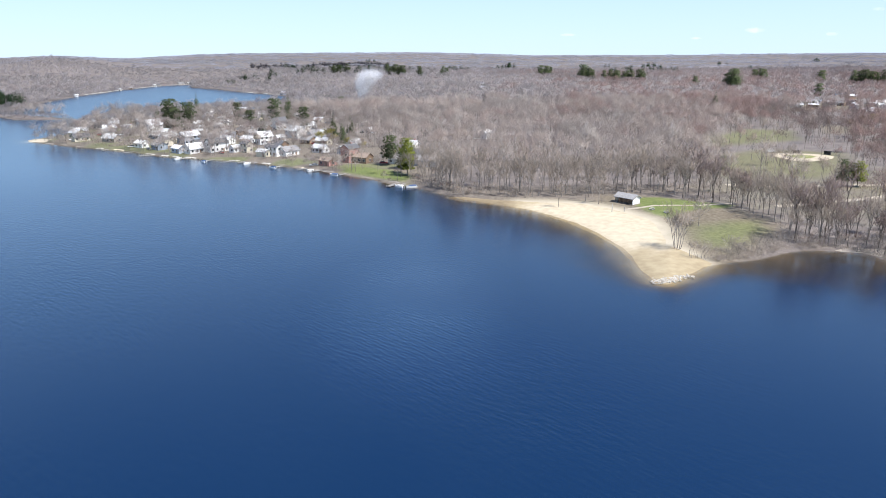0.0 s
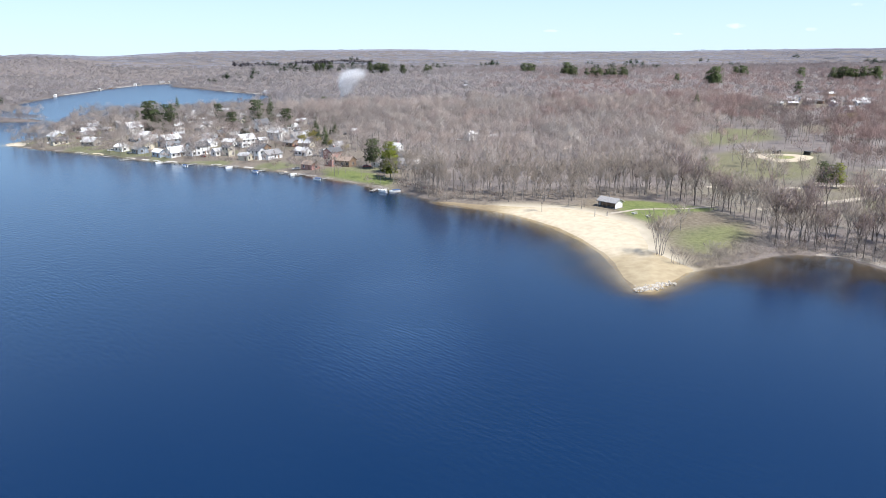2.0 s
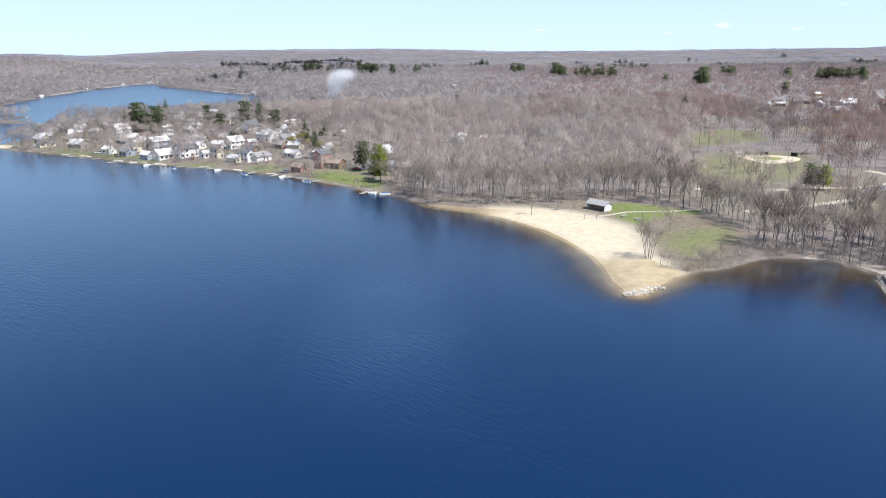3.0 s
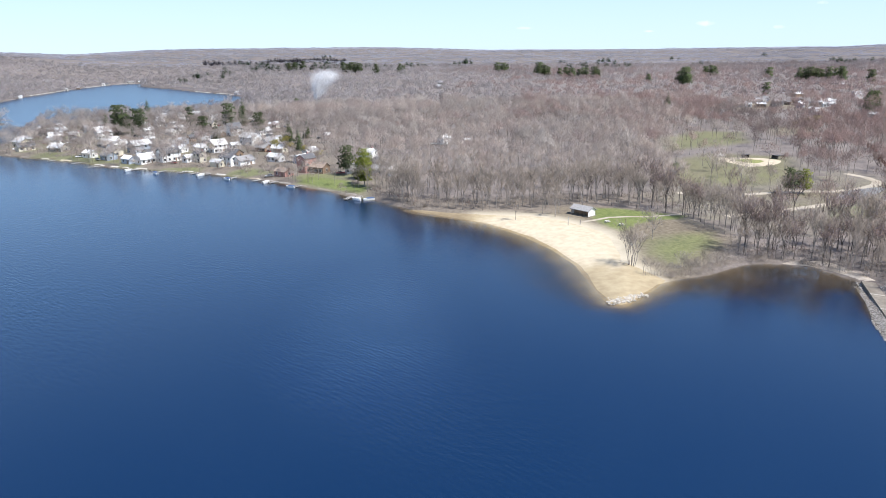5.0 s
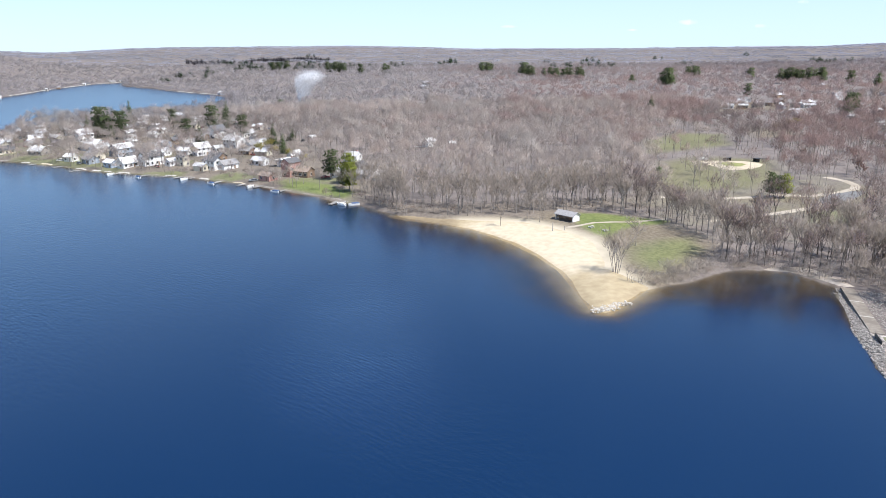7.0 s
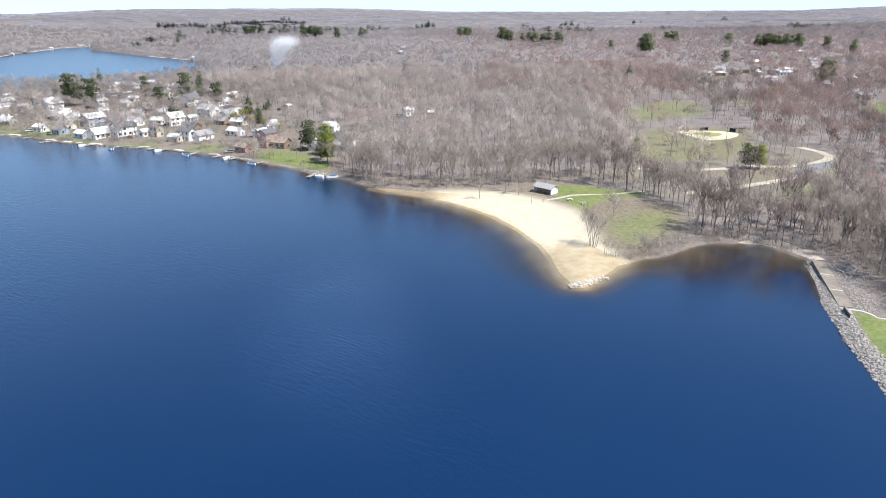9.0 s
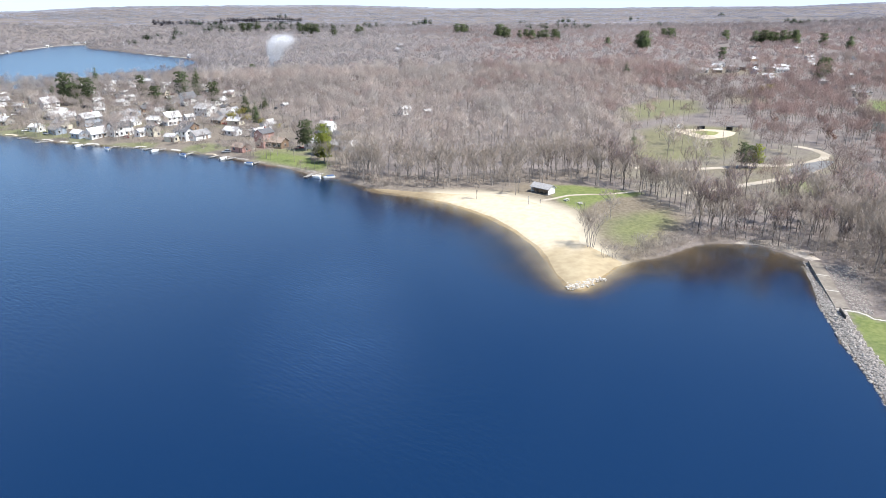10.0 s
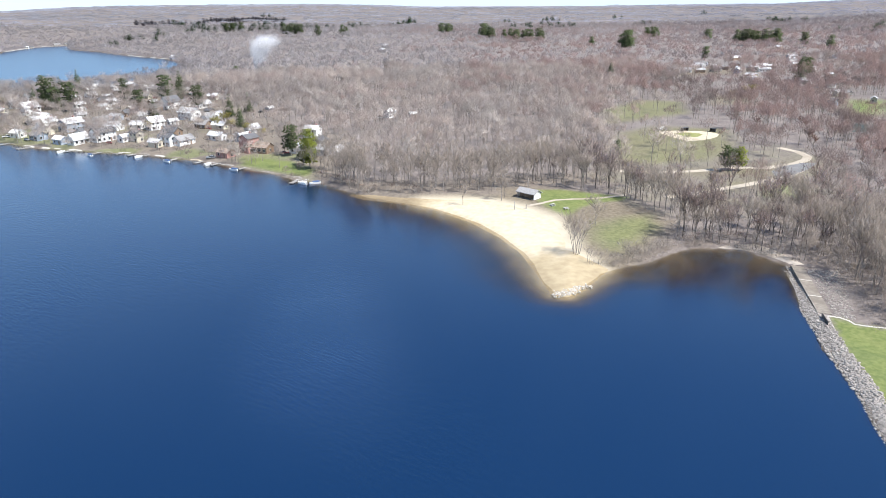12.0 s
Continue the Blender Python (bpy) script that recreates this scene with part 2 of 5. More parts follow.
def woodland(name, stops, size, thin, gaps=0.35):
    """Bare crowns whose colour goes by the tree's own tone, with wide drifts of warmer and greyer growth."""
    m, n, l, b = material(name, 0.95)
    at = n.new("ShaderNodeAttribute")
    at.attribute_name = "tint"
    r = n.new("ShaderNodeValToRGB")
    e = r.color_ramp.elements
    e[0].position, e[0].color = stops[0][0], (*stops[0][1], 1)
    e[1].position, e[1].color = stops[-1][0], (*stops[-1][1], 1)
    for p, c in stops[1:-1]:
        x = e.new(p)
        x.color = (*c, 1)
    l.new(at.outputs["Fac"], r.inputs["Fac"])
    co = n.new("ShaderNodeNewGeometry")
    t = n.new("ShaderNodeTexNoise")
    t.inputs["Scale"].default_value, t.inputs["Detail"].default_value = 1.0 / size, 3
    l.new(co.outputs["Position"], t.inputs["Vector"])
    mr = n.new("ShaderNodeMapRange")
    mr.inputs["From Min"].default_value, mr.inputs["From Max"].default_value = 0.35, 0.65
    mr.inputs["To Min"].default_value, mr.inputs["To Max"].default_value = 0.82, 1.15
    l.new(t.outputs["Fac"], mr.inputs["Value"])
    hs = n.new("ShaderNodeHueSaturation")
    l.new(mr.outputs["Result"], hs.inputs["Value"])
    l.new(mr.outputs["Result"], hs.inputs["Saturation"])
    l.new(r.outputs["Color"], hs.inputs["Color"])
    # some trees are red maples in bud; trunks and limbs are paler bark
    out = hs.outputs["Color"]
    for key, colour in (("maple", (0.56, 0.40, 0.375, 1)), ("bark", (0.50, 0.455, 0.41, 1))):
        fa = n.new("ShaderNodeAttribute")
        fa.attribute_name = key
        mx_ = n.new("ShaderNodeMix")
        mx_.data_type = "RGBA"
        mx_.inputs["B"].default_value = colour
        l.new(fa.outputs["Fac"], mx_.inputs["Factor"])
        l.new(out, mx_.inputs["A"])
        out = mx_.outputs["Result"]
    l.new(out, b.inputs["Base Color"])
    b.inputs["Specular IOR Level"].default_value = 0
    tr = n.new("ShaderNodeBsdfTranslucent")
    l.new(out, tr.inputs["Color"])
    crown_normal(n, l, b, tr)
    ms = n.new("ShaderNodeMixShader")
    ms.inputs[0].default_value = thin
    l.new(b.outputs[0], ms.inputs[1])
    l.new(tr.outputs[0], ms.inputs[2])
    airy(n, l, ms.outputs[0], gaps)
    return m


def ground_material():
    """Leaf litter, with dry grass, green turf and pale earth where the zones say so."""
    m, n, l, b = material("ground_cover", 0.95)
    co = n.new("ShaderNodeNewGeometry")

    def noise_at(size, detail=6):
        t = n.new("ShaderNodeTexNoise")
        t.inputs["Scale"].default_value, t.inputs["Detail"].default_value = 1.0 / size, detail
        l.new(co.outputs["Position"], t.inputs["Vector"])
        return t.outputs["Fac"]

    def ramp(fac, c1, c2, lo=0.35, hi=0.65):
        r = n.new("ShaderNodeValToRGB")
        r.color_ramp.elements[0].position, r.color_ramp.elements[1].position = lo, hi
        r.color_ramp.elements[0].color, r.color_ramp.elements[1].color = (*c1, 1), (*c2, 1)
        l.new(fac, r.inputs["Fac"])
        return r.outputs["Color"]

    def mix(fac, a, c):
        x = n.new("ShaderNodeMix")
        x.data_type = "RGBA"
        l.new(fac, x.inputs["Factor"])
        l.new(a, x.inputs["A"])
        l.new(c, x.inputs["B"])
        return x.outputs["Result"]

    fine, mid, wide = noise_at(1.2), noise_at(9), noise_at(60, 4)
    litter = mix(wide, ramp(mid, (0.15, 0.127, 0.115), (0.26, 0.227, 0.207)), ramp(fine, (0.12, 0.101, 0.092), (0.24, 0.208, 0.188)))
    at = n.new("ShaderNodeAttribute")
    at.attribute_name = "zone"
    sp = n.new("ShaderNodeSeparateColor")
    l.new(at.outputs["Color"], sp.inputs["Color"])

    def patchy(ch, k=0.5):
        a = n.new("ShaderNodeMath")
        a.operation = "MULTIPLY_ADD"
        l.new(mid, a.inputs[0])
        a.inputs[1].default_value, a.inputs[2].default_value = k, -0.5 * k
        s = n.new("ShaderNodeMath")
        s.operation, s.use_clamp = "ADD", True
        l.new(ch, s.inputs[0])
        l.new(a.outputs[0], s.inputs[1])
        z = n.new("ShaderNodeMath")
        z.operation = "MINIMUM"
        l.new(s.outputs[0], z.inputs[0])
        t = n.new("ShaderNodeMath")
        t.operation, t.use_clamp = "MULTIPLY", True
        l.new(ch, t.inputs[0])
        t.inputs[1].default_value = 4
        l.new(t.outputs[0], z.inputs[1])
        return z.outputs[0]
    dry = ramp(fine, (0.14, 0.115, 0.08), (0.225, 0.19, 0.135))
    turf = mix(mid, ramp(fine, (0.07, 0.12, 0.022), (0.13, 0.18, 0.04)), ramp(fine, (0.17, 0.19, 0.06), (0.23, 0.24, 0.09)))
    mud = ramp(mid, (0.035, 0.025, 0.012), (0.08, 0.055, 0.025))
    col = mix(patchy(sp.outputs["Red"]), litter, dry)
    col = mix(patchy(sp.outputs["Green"]), col, turf)
    col = mix(sp.outputs["Blue"], col, mud)
    sa = n.new("ShaderNodeAttribute")
    sa.attribute_name = "sandy"
    col = mix(sa.outputs["Fac"], col, ramp(mid, (0.50, 0.44, 0.33), (0.60, 0.53, 0.40)))
    l.new(col, b.inputs["Base Color"])
    bp = n.new("ShaderNodeBump")
    bp.inputs["Strength"].default_value, bp.inputs["Distance"].default_value = 0.5, 0.4
    l.new(fine, bp.inputs["Height"])
    l.new(bp.outputs["Normal"], b.inputs["Normal"])
    return m


def water_material():
    m, n, l, b = material("lake_water", 0.12)
    geo = n.new("ShaderNodeNewGeometry")
    wp = n.new("ShaderNodeMapping")
    wp.vector_type = "TEXTURE"
    wp.inputs["Rotation"].default_value = (0, 0, radians(-50))
    wp.inputs["Scale"].default_value = (1.6, 0.42, 1)
    l.new(geo.outputs["Position"], wp.inputs["Vector"])
    rip = n.new("ShaderNodeTexNoise")
    rip.inputs["Scale"].default_value, rip.inputs["Detail"].default_value = 0.55, 5
    l.new(wp.outputs["Vector"], rip.inputs["Vector"])
    gust = n.new("ShaderNodeTexNoise")
    gust.inputs["Scale"].default_value, gust.inputs["Detail"].default_value = 0.012, 4
    l.new(geo.outputs["Position"], gust.inputs["Vector"])
    st = n.new("ShaderNodeMapRange")
    st.inputs["From Min"].default_value, st.inputs["From Max"].default_value = 0.42, 0.66
    st.inputs["To Min"].default_value, st.inputs["To Max"].default_value = 0.10, 0.42
    l.new(gust.outputs["Fac"], st.inputs["Value"])
    bp = n.new("ShaderNodeBump")
    bp.inputs["Distance"].default_value = 0.3
    at = n.new("ShaderNodeAttribute")
    at.attribute_name = "depth"
    lee = n.new("ShaderNodeMapRange")
    lee.inputs["To Min"].default_value = 0.25
    l.new(at.outputs["Fac"], lee.inputs["Value"])
    calm = n.new("ShaderNodeMath")
    calm.operation = "MULTIPLY"
    l.new(st.outputs["Result"], calm.inputs[0])
    l.new(lee.outputs["Result"], calm.inputs[1])
    l.new(calm.outputs[0], bp.inputs["Strength"])
    l.new(rip.outputs["Fac"], bp.inputs["Height"])
    # body of the water: clear over the shallows, deep blue further out
    dr = n.new("ShaderNodeValToRGB")
    e = dr.color_ramp.elements
    e[0].position, e[0].color = 0.0, (0.05, 0.05, 0.05, 1)
    e[1].position, e[1].color = 1.0, (1, 1, 1, 1)
    for p, v in ((0.035, 0.16), (0.075, 0.55), (0.13, 0.88), (0.24, 1.0)):
        x = e.new(p)
        x.color = (v, v, v, 1)
    l.new(at.outputs["Fac"], dr.inputs["Fac"])
    clear = n.new("ShaderNodeBsdfTransparent")
    tr = n.new("ShaderNodeValToRGB")
    te = tr.color_ramp.elements
    te[0].position, te[0].color = 0.0, (0.85, 0.82, 0.73, 1)
    te[1].position, te[1].color = 0.06, (0.40, 0.365, 0.29, 1)
    l.new(at.outputs["Fac"], tr.inputs["Fac"])
    l.new(tr.outputs["Color"], clear.inputs["Color"])
    b.inputs["Base Color"].default_value = (0.0015, 0.0182, 0.062, 1)
    b.inputs["Specular IOR Level"].default_value = 0
    l.new(bp.outputs["Normal"], b.inputs["Normal"])
    # waves lean the surface, so that even a flat look over it mirrors less than half
    sheen = n.new("ShaderNodeBsdfGlossy")
    sheen.inputs["Roughness"].default_value = 0.2
    sheen.inputs["Color"].default_value = (0.84, 0.94, 1.0, 1)
    l.new(bp.outputs["Normal"], sheen.inputs["Normal"])
    wf = n.new("ShaderNodeFresnel")
    wf.inputs["IOR"].default_value = 1.75
    l.new(bp.outputs["Normal"], wf.inputs["Normal"])
    cap = n.new("ShaderNodeMath")
    cap.operation = "MINIMUM"
    cap.inputs[1].default_value = 0.52
    l.new(wf.outputs[0], cap.inputs[0])
    deep = n.new("ShaderNodeMixShader")
    # gust patch on the open water: extra sky sheen added to the mix, ripples unchanged
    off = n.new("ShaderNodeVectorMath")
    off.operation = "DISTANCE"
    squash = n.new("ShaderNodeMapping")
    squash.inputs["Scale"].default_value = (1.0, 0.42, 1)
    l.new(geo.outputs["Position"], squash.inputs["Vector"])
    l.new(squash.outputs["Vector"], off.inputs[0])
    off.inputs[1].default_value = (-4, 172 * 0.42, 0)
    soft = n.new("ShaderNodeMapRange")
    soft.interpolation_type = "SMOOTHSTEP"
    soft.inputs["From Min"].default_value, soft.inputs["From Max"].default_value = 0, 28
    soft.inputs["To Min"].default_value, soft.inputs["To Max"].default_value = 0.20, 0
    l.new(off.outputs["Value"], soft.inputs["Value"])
    gust_sheen = n.new("ShaderNodeMath")
    gust_sheen.operation = "MULTIPLY_ADD"
    l.new(soft.outputs["Result"], gust_sheen.inputs[0])
    l.new(gust.outputs["Fac"], gust_sheen.inputs[1])
    l.new(cap.outputs[0], gust_sheen.inputs[2])
    l.new(gust_sheen.outputs[0], deep.inputs[0])
    l.new(b.outputs[0], deep.inputs[1])
    l.new(sheen.outputs[0], deep.inputs[2])
    gl = n.new("ShaderNodeBsdfGlossy")
    gl.inputs["Roughness"].default_value = 0.1
    l.new(bp.outputs["Normal"], gl.inputs["Normal"])
    fr = n.new("ShaderNodeFresnel")
    fr.inputs["IOR"].default_value = 1.33
    l.new(bp.outputs["Normal"], fr.inputs["Normal"])
    shallow = n.new("ShaderNodeMixShader")
    l.new(fr.outputs[0], shallow.inputs[0])
    l.new(clear.outputs[0], shallow.inputs[1])
    l.new(gl.outputs[0], shallow.inputs[2])
    whole = n.new("ShaderNodeMixShader")
    l.new(dr.outputs["Color"], whole.inputs[0])
    l.new(shallow.outputs[0], whole.inputs[1])
    l.new(deep.outputs[0], whole.inputs[2])
    l.new(whole.outputs[0], n["Material Output"].inputs["Surface"])
    return m


GROUND = ground_material()
WATER = water_material()
SAND = mottled("beach_sand", (0.57, 0.50, 0.37), (0.70, 0.62, 0.47), 3.0, 0.95, 0.05, 20, (0.55, 0.47, 0.345))
BARK = mottled("grey_bark", (0.17, 0.15, 0.135), (0.36, 0.325, 0.29), 0.8, 0.95, 0.03, vary=0.3)
TWIG = mottled("bare_twigs", (0.59, 0.515, 0.455), (0.76, 0.68, 0.605), 2.5, 0.95, vary=0.18, thin=0.4, crown=True, gaps=0.6)
DARK_BARK = mottled("dark_bark", (0.07, 0.06, 0.055), (0.17, 0.15, 0.135), 0.8, 0.95, 0.03, vary=0.3)
MAUVE = mottled("mauve_budding_twigs", (0.37, 0.295, 0.285), (0.50, 0.405, 0.395), 2.5, 0.95, vary=0.2, thin=0.4, crown=True, gaps=0.6)
FAR_NEEDLE = mottled("far_dark_needles", (0.022, 0.042, 0.024), (0.05, 0.075, 0.04), 6, 0.95, thin=0.2, crown=True)
WOOD_MID = woodland("woodland_twigs", [(0.02, (0.34, 0.28, 0.27)), (0.12, (0.45, 0.38, 0.36)), (0.32, (0.64, 0.56, 0.52)), (0.52, (0.79, 0.71, 0.655)), (0.68, (0.75, 0.645, 0.60)), (0.88, (0.87, 0.80, 0.745))], 70, 0.45)
# lilac and blue-grey tones put distance haze into the far trees' colour
WOOD_FAR = woodland("hazed_far_twigs", [(0.02, (0.33, 0.305, 0.33)), (0.15, (0.44, 0.41, 0.43)), (0.4, (0.54, 0.51, 0.53)), (0.65, (0.59, 0.555, 0.57)), (0.9, (0.64, 0.615, 0.63))], 200, 0.45, 0.45)
WOOD_RIDGE = woodland("hazed_ridge_twigs", [(0.12, (0.295, 0.305, 0.37)), (0.5, (0.35, 0.36, 0.42)), (0.9, (0.395, 0.405, 0.46))], 600, 0.45, 0.1)
NEEDLE = mottled("dark_needles", (0.055, 0.075, 0.038), (0.11, 0.135, 0.065), 1.5, 0.9, vary=0.3, thin=0.2, crown=True)
OLIVE = mottled("yellow_green_needles", (0.13, 0.16, 0.03), (0.23, 0.25, 0.06), 1.2, 0.9, vary=0.2, thin=0.3, crown=True)
CATKIN = mottled("yellow_budding_twigs", (0.38, 0.34, 0.09), (0.50, 0.45, 0.15), 2, 0.95, vary=0.2, thin=0.4, crown=True, gaps=0.2)
REDBUD = mottled("red_budding_twigs", (0.36, 0.21, 0.18), (0.45, 0.29, 0.25), 2, 0.95, vary=0.25, thin=0.4, crown=True, gaps=0.5)
WHITE = mottled("white_siding", (0.72, 0.71, 0.69), (0.82, 0.81, 0.79), 1.5, 0.7, vary=0.06)
CREAM = mottled("cream_siding", (0.60, 0.55, 0.43), (0.69, 0.64, 0.52), 1.5, 0.75, vary=0.1)
BLUEGREY = mottled("blue_grey_siding", (0.30, 0.34, 0.40), (0.38, 0.42, 0.48), 1.5, 0.75, vary=0.1)
BROWN = mottled("brown_wood_siding", (0.22, 0.15, 0.10), (0.31, 0.22, 0.15), 1.0, 0.8, vary=0.15)
TAUPE = mottled("taupe_siding", (0.36, 0.33, 0.29), (0.46, 0.42, 0.37), 1.5, 0.8, vary=0.15)
ROSE = mottled("red_brick_siding", (0.40, 0.22, 0.19), (0.50, 0.31, 0.27), 0.8, 0.85, 0.01)
GREY_ROOF = mottled("grey_shingles", (0.24, 0.235, 0.23), (0.34, 0.33, 0.325), 0.6, 0.9, 0.02, vary=0.2)
PALE_ROOF = mottled("pale_shingles", (0.56, 0.56, 0.56), (0.70, 0.70, 0.70), 0.6, 0.85, 0.02, vary=0.15)
DARK_ROOF = mottled("charcoal_shingles", (0.09, 0.09, 0.095), (0.15, 0.15, 0.155), 0.6, 0.9, 0.02, vary=0.2)
TAN_ROOF = mottled("tan_shingles", (0.30, 0.23, 0.18), (0.40, 0.32, 0.26), 0.6, 0.9, 0.02, vary=0.15)
PANE = mottled("dark_window_glass", (0.02, 0.025, 0.03), (0.04, 0.05, 0.06), 1.0, 0.08)
ASPHALT = mottled("worn_asphalt", (0.15, 0.15, 0.15), (0.21, 0.21, 0.205), 2, 0.95, 0.01, 12, (0.25, 0.245, 0.235))
PALE_ROAD = mottled("sandy_road", (0.42, 0.37, 0.29), (0.53, 0.47, 0.38), 2, 0.95, 0.01, 9, (0.36, 0.31, 0.24))
CONCRETE = mottled("weathered_concrete", (0.20, 0.175, 0.145), (0.28, 0.25, 0.21), 1.2, 0.9, 0.01, 6, (0.18, 0.155, 0.125))
KERB = mottled("pale_concrete_kerb", (0.46, 0.44, 0.39), (0.56, 0.54, 0.49), 1.0, 0.9)
STONE = mottled("grey_riprap", (0.21, 0.19, 0.17), (0.38, 0.35, 0.315), 0.5, 0.9, 0.03, vary=0.35)
STONES = mottled("joined_riprap", (0.18, 0.165, 0.145), (0.40, 0.365, 0.33), 0.6, 0.9, 0.03)
INFIELD = mottled("infield_clay", (0.50, 0.42, 0.30), (0.60, 0.52, 0.39), 2, 0.95)
PLANK = mottled("grey_weathered_planks", (0.27, 0.255, 0.235), (0.40, 0.38, 0.35), 0.7, 0.85, vary=0.2)
PALE_PLANK = mottled("bleached_planks", (0.46, 0.44, 0.41), (0.60, 0.58, 0.54), 0.7, 0.85, vary=0.2)
STEEL = mottled("dark_painted_steel", (0.03, 0.03, 0.03), (0.05, 0.05, 0.05), 0.5, 0.5)
VAPOUR = mottled("white_smoke", (0.90, 0.90, 0.90), (0.95, 0.95, 0.95), 5, 1.0, thin=0.5, gaps=0.3)
HULL = mottled("white_boat_hull", (0.75, 0.75, 0.74), (0.82, 0.82, 0.81), 1, 0.35)
CANVAS = mottled("blue_boat_cover", (0.05, 0.10, 0.22), (0.08, 0.14, 0.28), 1, 0.8)


# ---------------------------------------------------------------- mesh helpers
def tri_mesh(name, verts, faces, mat=None, attrs=None):
    """A mesh from arrays of points and triangles."""
    me = bpy.data.meshes.new(name)
    v, f = np.asarray(verts, np.float32), np.asarray(faces, np.int32)
    me.vertices.add(len(v))
    me.vertices.foreach_set("co", v.ravel())
    k = f.shape[1]
    me.loops.add(f.size)
    me.loops.foreach_set("vertex_index", f.ravel())
    me.polygons.add(len(f))
    me.polygons.foreach_set("loop_start", np.arange(0, f.size, k, dtype=np.int32))
    for key, val in (attrs or {}).items():
        if val.ndim == 2 and val.shape[1] == 3:
            a = me.attributes.new(key, "FLOAT_VECTOR", "POINT")
            a.data.foreach_set("vector", val.astype(np.float32).ravel())
        elif val.ndim == 2:
            a = me.attributes.new(key, "FLOAT_COLOR", "POINT")
            a.data.foreach_set("color", val.astype(np.float32).ravel())
        else:
            a = me.attributes.new(key, "FLOAT", "POINT")
            a.data.foreach_set("value", val.astype(np.float32))
    me.update(calc_edges=True)
    if mat:
        me.materials.append(mat)
    return me


def grid_faces(nx, ny):
    i = np.arange(nx - 1)[None, :] + np.arange(ny - 1)[:, None] * nx
    i = i.ravel()
    return np.stack([i, i + 1, i + nx + 1, i + nx], 1)


def spread(lo, a, b, hi, step, grow=1.12, mid=None):
    """Coordinates: even steps from a to b, growing steps out to lo and hi."""
    c = list(np.arange(a, b + step / 2, step))
    s = step
    while c[-1] < hi:
        s *= grow
        c.append(c[-1] + s)
    s = step
    while c[0] > lo:
        s *= grow
        c.insert(0, c[0] - s)
    return np.array(c)


def part(name, me, mat, parent, label=""):
    ob = new(name, me)
    if mat and not me.materials:
        me.materials.append(mat)
    ob.parent = parent
    return tagged(ob, label)


# ---------------------------------------------------------------- ground and lake
gx = spread(-3400, -80, 260, 3900, 2.0, 1.045)
gy = spread(-700, 100, 420, 4750, 2.0, 1.03)
GX, GY = np.meshgrid(gx, gy)
GD = shore(GX, GY)
GZ = height(GX, GY, GD)
zone = np.zeros(GX.shape + (4,))
zone[..., 3] = 1


def soft_in(pg, w=3.0):
    return smooth(-sdist(GX, GY, pg), -w, w)


zone[..., 0] = np.clip(soft_in(PARK, 6) + 0.6 * soft_in(VILLAGE, 20) + soft_in(FIELD_A, 8) + soft_in(FIELD_B, 8) + soft_in(LOT, 10) * 0.75 + soft_in(TOWN, 20) + soft_in(FIELD_D, 8) + 0.25 * soft_in(SPARSE, 12) + 0.45 * soft_in(poly("8,302 37,290 66,289 86,295 120,296 120,318 40,314 0,326"), 6), 0, 1)
zone[..., 1] = np.clip(soft_in(LAWN_A, 2) + 0.62 * soft_in(LAWN_B, 6) + 0.3 * soft_in(FIELD_A, 10) + 0.42 * soft_in(FIELD_B, 8) + 0.55 * soft_in(GREEN_C, 4) + soft_in(DAM_LAWN, 0.8)
                       + soft_in(FIELD_C, 10) + 0.10 * soft_in(SPARSE, 12) + soft_in(poly("-13,337 -28,351 -46,369 -40,379 -22,369 -9,347"), 3) + soft_in(VILLAGE, 15) * smooth(GX, -6, -14) * smooth(GD, 90, 4) * 0.6 * smooth(vnoise(GX, GY, 18, 31), 0.5, 0.75), 0, 1)
zone[..., 2] = smooth(GD, 0.6, -1.0)
ground = new("ground", tri_mesh("ground", np.stack([GX, GY, GZ], -1).reshape(-1, 3), grid_faces(len(gx), len(gy)), GROUND, {"zone": zone.reshape(-1, 4), "sandy": (np.maximum(smooth(sdist(GX, GY, BEACH), 9.5, -1), 0.85 * smooth(sdist(GX, GY, BEACH_TIP), 10, -1) * smooth(GX, 84, 74)) * (0.45 + 0.55 * smooth(GD, -2.5, 0.5))).ravel()}))
ground.data.polygons.foreach_set("use_smooth", np.ones(len(ground.data.polygons), bool))
tagged(ground, "brown leaf-littered wooded shore with dry grass, climbing to far ridges", "ground", kind="structure")

wx = spread(-1000, -80, 160, 300, 3.0, 1.06)
wy = spread(-600, 100, 420, 1750, 3.0, 1.05)
WX, WY = np.meshgrid(wx, wy)
# the cove shallow, its brown also painting in tree reflections; the dam's face steep
cove = smooth(np.hypot(WX - 112, WY - 207), 46, 16)
face = smooth(sdist(WX, WY, DAM_TOP), 12, 0) * smooth(WY, 196, 184)
flat = smooth(sdist(WX, WY, BEACH), 40, 12)
depth = np.clip(-shore(WX, WY) / (60 + 210 * cove + 125 * flat) * (1 + 6 * face), 0, 1)
lake = new("water", tri_mesh("water", np.stack([WX, WY, WX * 0], -1).reshape(-1, 3), grid_faces(len(wx), len(wy)), WATER, {"depth": depth.ravel()}))
lake.visible_shadow = False
tagged(lake, "deep blue lake water with light ripples and brown shallows", "lake", kind="structure")


